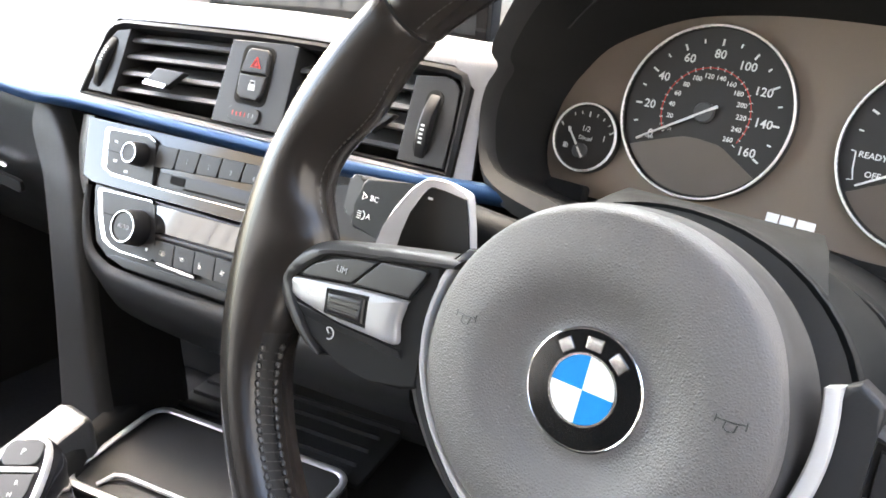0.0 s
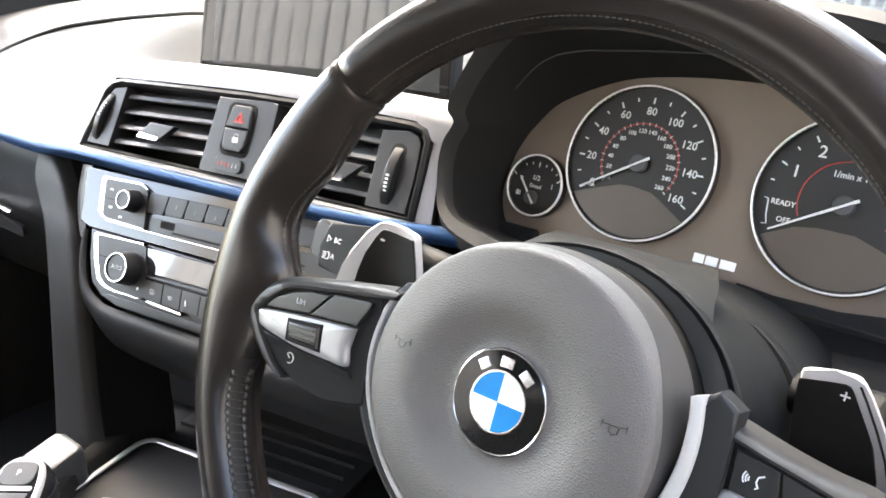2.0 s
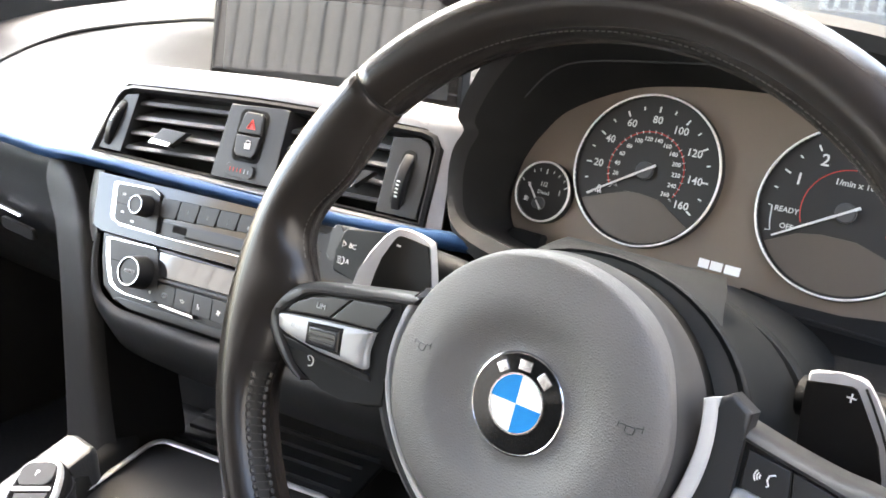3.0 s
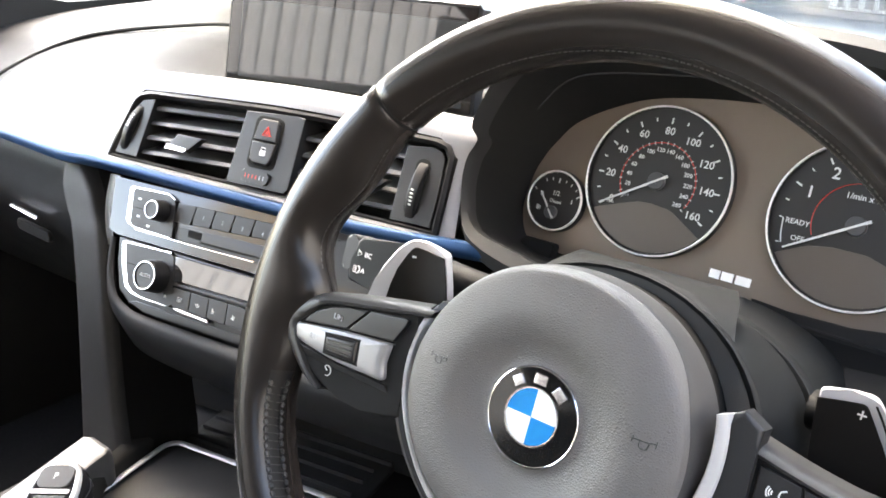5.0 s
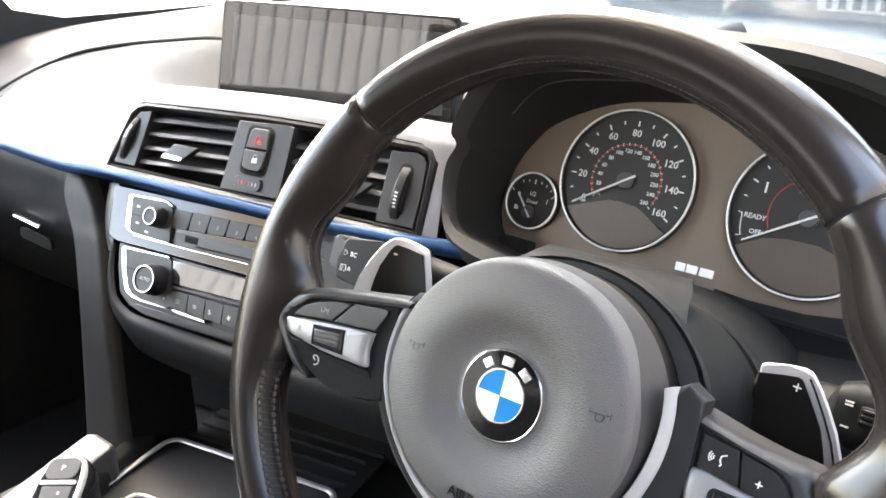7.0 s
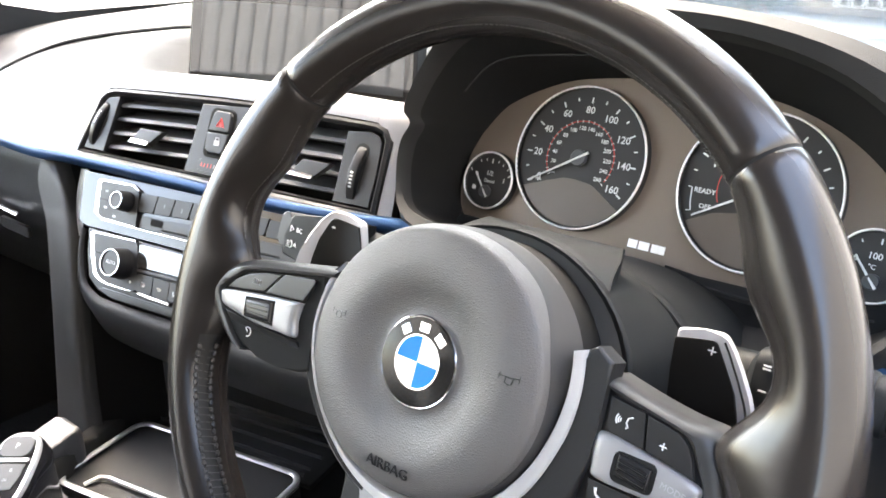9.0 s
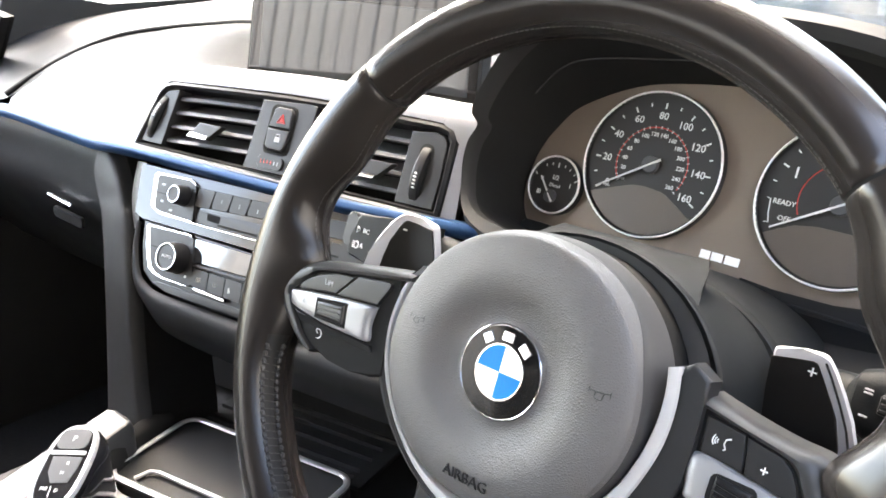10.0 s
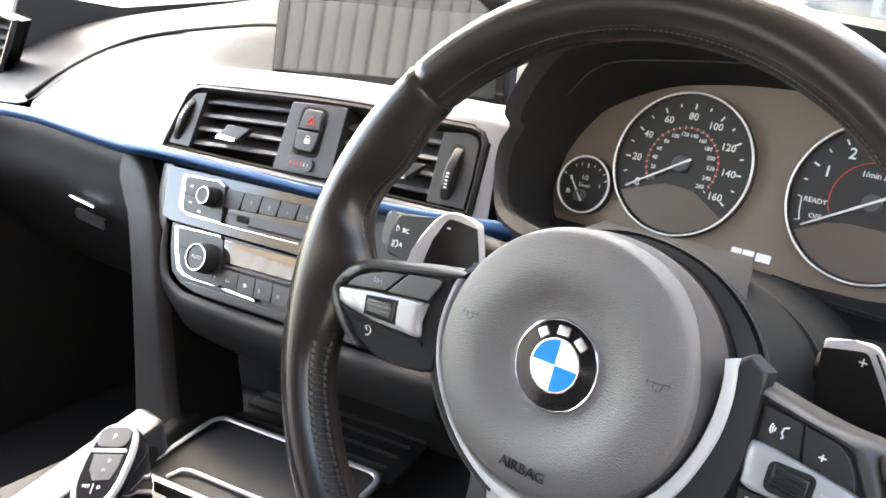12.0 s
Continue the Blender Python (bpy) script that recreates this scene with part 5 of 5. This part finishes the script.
def climate():
    c = thing("climate_panel", STACK, "black climate control panel with rotary dials and chrome edge", "climate control")
    pts = [(-148, -95), (150, -93), (140, -140), (120, -149), (0, -151), (-95, -152), (-118, -149), (-133, -140), (-143, -118)]
    part("body", prism(pts, -30, -3, 2, 3), SATIN_BLACK, c, "satin black body")
    for i in range(7):
        x = -66.6 + 20.6 * i
        part("climate_key", prism([(x, -122.4 + 0.4 * i), (x + 20, -122 + 0.4 * i), (x + 22, -138.6), (x + 2, -138.2)], -4, 1, 0.6), BUTTON, c)
    part("key_ledge", prism([(-68, -118.6), (75, -114), (75, -117.6), (-67, -121.6)], -4, 1.4, 0.8, 2), SATIN_BLACK, c, "black ledge over the keys")
    part("display", prism([(-73.4, -97.6), (75, -93.6), (75, -112.6), (-69, -117.2)], -4, 0.2, 0.4), GLOSS, c, "dark glossy climate display", False)
    for cx in (-87, 88):
        if cx > 0:
            part("dial_plate", prism(rrect(cx - 50, cx + 16, -141, -97, 3), -4, 0.5, 0.8), BUTTON, c)
        else:
            part("chrome_edge", prism([(-139, -99.4), (-137, -97.2), (-80, -94.8), (-77, -97.6), (-67, -136.8), (-70, -140.6), (-101, -140.8), (-113, -140), (-122.4, -136.2), (-131.4, -119)], -4, 0.6, 0.6, 2), CHROME, c, "bright chrome edge")
            part("dial_plate", prism([(-133.6, -99.6), (-132, -98.2), (-80.6, -96), (-74, -98.4), (-63, -136.2), (-67, -139.8), (-101, -139.6), (-112, -137.4), (-119, -133), (-126.6, -118)], -4, 1.1, 0.5, 2), BUTTON, c)
            part("groove", box(-126, -110, -115.4, -114.6, 0.9, 1.2, 0.05), DARK, c)
        k = part("dial", lathe([(0, 15), (10.4, 15), (11.9, 16.2), (12.8, 15), (13.3, 11), (14.2, 0), (0, 0)], 56, cx, -118.5), SATIN_BLACK, c, "black rotary dial with chrome ring")
        part("dial_ring", lathe([(11.2, 15), (11.5, 16.5), (12.0, 16.5), (12.4, 15)], 56, cx, -118.5, False), CHROME, k)
        part("print", words("AUTO", 3.2, cx, -118.5, 15.2, 0.08), GREYPRINT, k)
        part("warm_mark", prism(arc(cx, -118.5, 17.4, 14, 36, 10) + arc(cx, -118.5, 16.8, 36, 14, 10), 0.5, 1.0, 0.05), RED, c, "red warmth mark")
    part("chrome_line", prism([(-64, -139.4), (-57, -138.8), (-21.5, -139.2), (-19.6, -142), (-55, -141.6)], -2, 1.8, 0.6, 2), CHROME, c, "bright chrome foot line")
    part("foot_fascia", prism([(-117, -148), (-108, -145), (-60, -144.6), (100, -142), (135, -141), (120, -148.5), (0, -150.6), (-95, -151.6)][::-1], -6, -1.6, 1, 2), SATIN_BLACK, c, "matte black foot of the panel")
    # signs: heated screen, air flow, seat, fan
    def sign(x, kind):
        y, z = -131, 1.15
        bm = bmesh.new()
        if kind == "screen":
            tube([(x - 2.6, y - 1.4, z), (x - 2.2, y + 1.6, z), (x + 2.2, y + 1.6, z), (x + 2.6, y - 1.4, z)], 0.28, 5, True, bm=bm)
            for d in (-1, 0, 1):
                tube([(x + d * 1.1, y - 2.2, z), (x + d * 1.1 + 0.3, y - 0.6, z), (x + d * 1.1, y + 0.9, z)], 0.2, 5, bm=bm)
        elif kind == "flow":
            tube([(x - 2.4, y + 1.2, z), (x - 0.6, y - 1.2, z), (x + 1.6, y - 1.0, z), (x + 2.4, y + 0.8, z)], 0.3, 5, bm=bm)
            tube([(x - 0.2, y + 1.4, z), (x + 0.8, y + 0.2, z)], 0.5, 5, bm=bm)
        elif kind == "seat":
            tube([(x - 0.8, y + 2.0, z), (x - 0.4, y - 0.6, z), (x + 1.4, y - 0.8, z)], 0.55, 6, bm=bm)
            tube([(x - 1.4, y - 2.0, z), (x + 1.6, y - 2.0, z)], 0.25, 5, bm=bm)
        else:
            for a in range(0, 360, 90):
                c0, s0 = math.cos(radians(a + 20)), math.sin(radians(a + 20))
                tube([(x, y, z), (x + 1.2 * c0 - 0.4 * s0, y + 1.2 * s0 + 0.4 * c0, z), (x + 2.2 * c0, y + 2.2 * s0, z)], [0.25, 0.65, 0.3], 6, bm=bm)
        return bm
    for x, k in ((-56.5, "screen"), (-36, "flow"), (-18, "seat"), (4, "fan"), (26, "flow"), (46, "screen")):
        part("print", sign(x, k), WHITE, c, "small white sign")
    part("print", lathe([(0, 1.3), (1.3, 1.3), (1.3, 0.9), (0, 0.9)], 14, -73, -132), WHITE, c, "small white lamp dot")
    return c


climate()


def lower_stack():
    """The soft band round the foot of the stack and the box behind it."""
    t = thing("stack_surround", STACK, "black soft plastic surround below the climate panel", "dash panel")
    rows = [[(-152, -98, -4), (-156, -97, -2), (-163, -98, -8), (-169, -99, -20)], [(-147, -122, -4), (-152, -123, -2), (-161, -124, -10), (-168, -126, -24)], [(-136, -143, -4), (-141, -147, -2), (-151, -153, -11), (-158, -160, -28)], [(-119, -152, -4), (-122, -158, -1), (-129, -169, -10), (-136, -182, -30)], [(-95, -155, -4), (-96, -162, 0), (-98, -177, -7), (-101, -193, -28)], [(0, -154, -4), (0, -162, 1), (0, -179, -6), (0, -196, -27)], [(120, -152, -4), (120, -160, 1), (120, -177, -6), (120, -194, -27)], [(172, -150, -6), (172, -158, -1), (172, -175, -8), (172, -192, -29)]]
    part("rim", slab(smooth_rows(rows, 4, 3), -8), mat("soft dark rim", (0.027, 0.027, 0.0276), 0.5, vary=0.1, scale=20, grain=0.25, grain_scale=1400, spec=0.3), t, "dark grey soft rim")
    cheek = [[(-165, -42, -3), (-176, -43, -4), (-188, -44, -14), (-193, -45, -50)], [(-164, -68, -3), (-174, -69, -4), (-185, -70, -14), (-190, -71, -50)], [(-158, -90, -3), (-166, -92, -4), (-176, -94, -14), (-181, -95, -50)], [(-153, -104, -4), (-159, -105, -5), (-168, -107, -14), (-173, -108, -50)]]
    part("cheek", slab(smooth_rows(cheek, 4, 3), -3), mat("satin grey bezel", (0.11, 0.107, 0.104), 0.35, vary=0.06, scale=30, grain=0.05, grain_scale=1500), t, "pale satin bezel beside the radio")
    flank = [[(-166, -100, -8), (-172, -101, -18), (-178, -102, -60)], [(-160, -124, -10), (-166, -126, -20), (-172, -128, -60)], [(-148, -150, -14), (-154, -154, -24), (-160, -158, -60)], [(-126, -165, -16), (-130, -170, -26), (-134, -176, -60)]]
    part("flank", slab(smooth_rows(flank, 4, 3), -3), PLASTIC, t, "black flank of the stack")
    part("backing", box(-166, 176, -178, -30, -60, -26, 2), DARK, t, "black carcass behind the panels")
    return t


lower_stack()


def screen():
    s = thing("display_screen", plane((-0.488, 0.229, 0.965), 8, 9), "black freestanding display screen on the dash", "display screen")
    edge = [(0, -2), (258.5, -1), (260.5, 2), (259.6, 86), (256, 90), (8, 89), (5, 86), (-1, 2)]
    part("housing", prism(edge, -14, 0, 1.0, 2), SATIN_BLACK, s, "slim black housing")
    ins = [(2.5, 1), (257.5, 1.5), (255.5, 87), (7.5, 86.5)]
    part("glass", prism(ins, -0.5, 0.6, 0), SCREEN, s, "dark glossy screen glass", False)
    part("display_area", prism([(16, 7), (249, 8), (247, 76), (19, 76)], 0.5, 0.7, 0), LCD, s, "grey switched-off display area", False)
    part("frame", tube([(6, 88.3, 0.4), (127, 89.2, 0.4), (256, 89.3, 0.4)], 0.9, 6), CHROME, s, "thin bright top edge")
    part("foot", box(60, 190, -30, 4, -40, -8, 5), PLASTIC, s, "black foot")
    return s


screen()

# ---- console, gear lever, glovebox ----
def console():
    c = thing("centre_console", FLAT, "black centre console with a chrome-edged tray and ribbed mat", "centre console")
    part("body", box(-520, -190, -900, 260, 330, 632, 10), PLASTIC, c, "black console body")
    # tray: chrome frame round a smooth lid
    M = Matrix.Translation((-0.425, 0.098, 0.66)) @ Matrix.Rotation(radians(12), 4, "Z")
    t = thing("storage_tray", M, "smooth black tray lid in a chrome frame on the console", "tray")
    W2, D = 182, 98
    fr = rrect(-6, W2, -D, 4, 14, 6)
    part("frame", tube([(x, y, 0) for x, y in fr], 3.0, 10, True, 0.5), SATIN_CHROME, t, "satin chrome frame")
    inner = rrect(-1, W2 - 5, -D + 5, -1, 10, 6)
    part("lid", prism(inner, -16, -8, 2, 3), SHROUD_GREY, t, "smooth black lid")
    part("well", prism(rrect(-8, W2 + 2, -D - 2, 6, 15, 6), -30, -4, 0), PLASTIC, t)
    part("handle", tube([(20, -D + 8, -2), (26, -D + 20, 0), (34, -D + 23, 0), (120, -D + 23, 0), (140, -D + 20, 0)], 1.9, 8), SATIN_CHROME, t, "chrome lid edge")
    m = thing("ribbed_mat", M, "ribbed black rubber mat behind the tray", "mat")
    part("base", box(-10, 186, 8, 80, -16, -11, 1), RUBBER, m)
    for y in (16.5, 26.5, 45.5, 63.8):
        part("rib", box(-6, 173, y - 0.9, y + 0.9, -12, -7, 0.6), PLASTIC, m)
    part("step", box(22, 184, 78.5, 82, -16, -7, 1.2), PLASTIC, m, "raised foot of the cubby wall")
    part("back_wall", box(-76, 230, 82, 96, -20, 70, 4), DARK, m, "black back of the cubby")
    # side rail
    r = thing("side_rail", FLAT, "grey soft plastic rail from the dash to the console", "console rail")
    face = [(895, 138, -610, -592), (884, 128, -608, -578), (866, 118, -602, -553), (848, 110, -584, -535), (830, 101, -564, -518), (776, 81, -534, -490), (700, 61, -510, -460), (660, 50, -497, -440), (630, 45, -492, -436)]
    rows = [[(a - 2, y + 18, z - 2), (a, y + 3, z), (a + 6, y, z), (b - 8, y, z), (b, y + 5, z), (b + 2, y + 14, z - 1)] for z, y, a, b in face]
    part("face", slab(smooth_rows(rows, 4, 3), -12), GLOVE, r, "grey padded face")
    # Flank coloured darker than the face; the recess's shade is in the colour.
    part("flank", slab(smooth_rows([[(b - 4, y + 13, z), (b - 1, y + 34, z), (b + 2, y + 84, z)] for z, y, a, b in face[1:]], 3, 2), -3), DARK, r, "inner flank, darkened to stand for recess shade")
    part("edge", tube(curve2([(a - 3, y + 10, z - 2) for z, y, a, b in face], 5), 3.0, 8), DARK, r, "dark gap beside the rail")
    # silver strip beside the lever
    strip = thing("console_trim", FLAT, "textured silver trim strip along the console", "console trim")
    rows = []
    for y, z, x0, x1 in ((36, 686, -446, -420), (34, 691.5, -449, -417), (28, 694, -451, -414), (-20, 682, -451, -412), (-66, 670, -451, -410), (-180, 642, -450, -405), (-300, 616, -448, -400)):
        rows.append([(x0, y, z - 60), (x0, y, z - 4), (x0 + 1.2, y, z - 1.2), (x0 + 4, y, z), (x1 - 5, y, z), (x1 - 1.5, y, z - 1.5), (x1, y, z - 5), (x1 + 1, y, z - 60)])
    part("panel", loft(rows), LEVER_GREY, strip)
    rows = [[(x, y, z - 40)] + [(x + dx, y, z + dz) for dx, dz in ((0, -2), (2, 0), (w2 - 3, -2), (w2, -6))] + [(x + w2 + 2, y, z - 40)] for y, x, z, w2 in ((112, -466, 664, 18), (60, -448, 671, 15), (36, -432, 678, 13), (0, -414, 678, 10), (-30, -412, 671, 12), (-60, -410, 662, 16))]
    part("shoulder", loft(rows), DARK, strip, "soft dark shoulder beside the tray", crisp=False)
    part("edge", prism([(-404, 4), (-396, -4), (-380, -5), (-300, 14), (-236, 27), (-236, -300), (-396, -300)], 634, 655, 3, 3), PLASTIC_GREY, strip, "grey console edge")


console()


def gear_lever():
    M = Matrix.Translation((-0.3386, -0.0435, 0.7595)) @ Matrix.Rotation(radians(34.2), 4, "Z") @ Matrix.Rotation(radians(24), 4, "X") @ Matrix.Rotation(radians(-7), 4, "Y")
    g = thing("gear_lever", M, "black and chrome electronic gear lever with a P key", "gear lever")
    def oval(hw, y0, y1, z, n=36):
        cy, hy = (y0 + y1) / 2, (y1 - y0) / 2
        out = []
        for i in range(n):
            a = 2 * math.pi * i / n
            ca, sa = math.cos(a), math.sin(a)
            out.append((hw * math.copysign(abs(ca) ** 0.75, ca), cy + hy * math.copysign(abs(sa) ** 0.75, sa), z))
        return out
    part("body", loft([oval(10, -55, -12, -60), oval(14, -62, -6, -42), oval(19, -68, 1, -20), oval(20.5, -70, 3, -7), oval(19, -68, 2, -2)]), PIANO, g, "glossy black grip")
    part("skirt", loft([oval(19.6, -68.8, 1.8, -22), oval(20.7, -70.2, 3.2, -16), oval(20.7, -70.2, 3.2, -8), oval(20.2, -69.5, 2.6, -3.4), oval(19.4, -68.6, 1.8, -1.8)], True, False), PIANO, g, "glossy black side")
    part("chrome_band", loft([oval(19.8, -69, 2.2, -2.6), oval(19.2, -68.4, 1.6, -0.6), oval(18.2, -67.2, 0.8, 0.5), oval(15.8, -64.5, -1.5, 0.2)], True, False), SATIN_CHROME, g, "satin chrome band")
    part("top", loft([oval(16.2, -65, -1, -2), oval(16, -64.6, -1.4, 0.1), oval(14.6, -63, -3, 0.8)]), PIANO, g, "glossy black top")
    part("park_key", prism(rrect(-12, 12.5, -20, -3.5, 5), 0.3, 2.0, 0.8, 3), BUTTON, g, "P key")
    part("divider", prism(rrect(-14, 14, -24.2, -21, 1), 0.3, 1.7, 0.4), PADDLE, g, "silver divider")
    part("gear_window", prism([(13, -25.5), (12.5, -36), (10.5, -46), (-3, -47), (-9, -38), (-10.5, -25.5)][::-1], 0.3, 1.3, 0.5), BUTTON, g, "grey gear display window")
    part("print", words("P", 4.4, 0.5, -11.5, 2.05, 0.08), GREYPRINT, g)
    for text, x, y in (("R", 4, -31), ("N", 2.5, -38.5), ("D", 4.0, -52), ("M/S", -6, -51)):
        part("print", words(text, 2.8, x, y, 1.4 if y > -45 else 0.95, 0.08), WHITE if y < -45 else GREYPRINT, g)
    part("print", tube([(0, -57, 0.95), (-1, -49, 0.95)], 0.3, 5), WHITE, g, "gate line")
    stalk = thing("lever_gaiter", Matrix.Translation((-0.335, -0.07, 0.64)), "black base collar under the gear lever", "lever base")
    part("collar", lathe([(0, 62), (20, 60), (26, 40), (40, 12), (46, 0), (0, 0)], 36), SATIN_BLACK, stalk)


gear_lever()


def glovebox():
    g = thing("glovebox", FLAT, "black glovebox panel with a chrome handle", "glovebox")
    rows = []
    for x, dz in ((-1075, -16), (-900, -8), (-760, -1), (-640, 0), (-575, 0)):
        rows.append([(x, 150, 888 + dz), (x, 138, 874 + dz), (x, 134, 850 + dz), (x, 130, 815 + dz), (x, 150, 770 + dz), (x, 195, 700 + dz), (x, 230, 660 + dz)])
    part("lid", slab(smooth_rows(rows, 4, 3), -14), GLOVE, g, "dark grey lid")
    part("handle", tube([(-724, 124, 812), (-700, 123, 812), (-670, 123, 811)], 3.0, 8, flat=0.6), CHROME, g, "chrome handle")
    well = prism(rrect(-725, -660, 0, 12, 4), 0, 4, 1)
    bmesh.ops.transform(well, matrix=Matrix.Translation((0, 130, 785)) @ Matrix.Rotation(radians(90), 4, "X"), verts=well.verts)
    part("handle_well", well, DARK, g, "dark recess behind the handle")
    # a slanting vent at the dash end
    v = thing("side_vent", pose(-0.032, 0.2, 0, 90), "black passenger side air vent at the dash end", "air vent")
    ring = [(-938, 978), (-1012, 897), (-1085, 884), (-1090, 960), (-1000, 986)]
    hole = [(-956, 974), (-1020, 905), (-1078, 893), (-1082, 954), (-1004, 979)]
    part("bezel", loft([[(x - 48, y - 4, -30) for x, y in ring], [(x, y, 0) for x, y in ring], [((x + a) / 2, (y + b) / 2, 2) for (x, y), (a, b) in zip(ring, hole)], [(x, y, 0) for x, y in hole], [(x, y, -22) for x, y in hole]], True, False), SATIN_BLACK, v, "black bezel")
    part("cavity", prism(hole, -28, -20, 0), DARK, v, "dark duct")
    for i in range(5):
        y = 903 + 15 * i
        x1 = -1022 + 0.92 * (y - 903)
        part("slat", loft([[(x, y + 7, -18), (x, y + 8, -17), (x, y + 1, -2), (x, y - 1.5, -3)] for x in (-1082, x1)]), BUTTON, v)


glovebox()


def driver_side():
    """Dash below and outboard of the gauges."""
    k = thing("knee_panel", FLAT, "black dash panel under the gauges on the driver's side", "dash panel")
    rows = [[(x, 240, 890), (x, 200, 875), (x, 170, 850), (x, 150, 800), (x, 160, 720), (x, 210, 640)] for x in (-190, -60, 60, 200, 345)]
    part("panel", slab(smooth_rows(rows, 2, 4), -10), DARK, k)
    part("ledge", tube([(-60, 196, 880), (90, 190, 876), (230, 188, 874)], 3, 8), SATIN_BLACK, k, "dark moulded line")
    o = thing("outer_trim", FLAT, "pale trim with blue strip at the dash's outer end", "dash trim")
    part("panel", slab(smooth_rows([[(186, 193, 890), (190, 199, 896), (196, 206, 902)], [(204, 192, 891), (210, 206, 914), (220, 219, 930)], [(260, 186, 892), (268, 200, 925), (280, 215, 950)], [(345, 178, 892), (350, 192, 925), (356, 208, 950)]], 3, 3), -4), BRUSHED, o)
    part("switch_panel", box(181, 250, 186, 202, 894, 907, 3), BUTTON, o, "dark grey switch panel")
    part("accent_strip", slab(smooth_rows([[(140, 200, 893), (140, 194, 891), (140, 194, 882)], [(165, 194, 893), (165, 188, 891), (165, 188, 881)], [(190, 190, 893), (190, 184, 891), (190, 184, 878)], [(340, 172, 890), (340, 166, 888), (340, 166, 874)]], 3, 3), -4), BLUE, o, "satin blue strip")


driver_side()
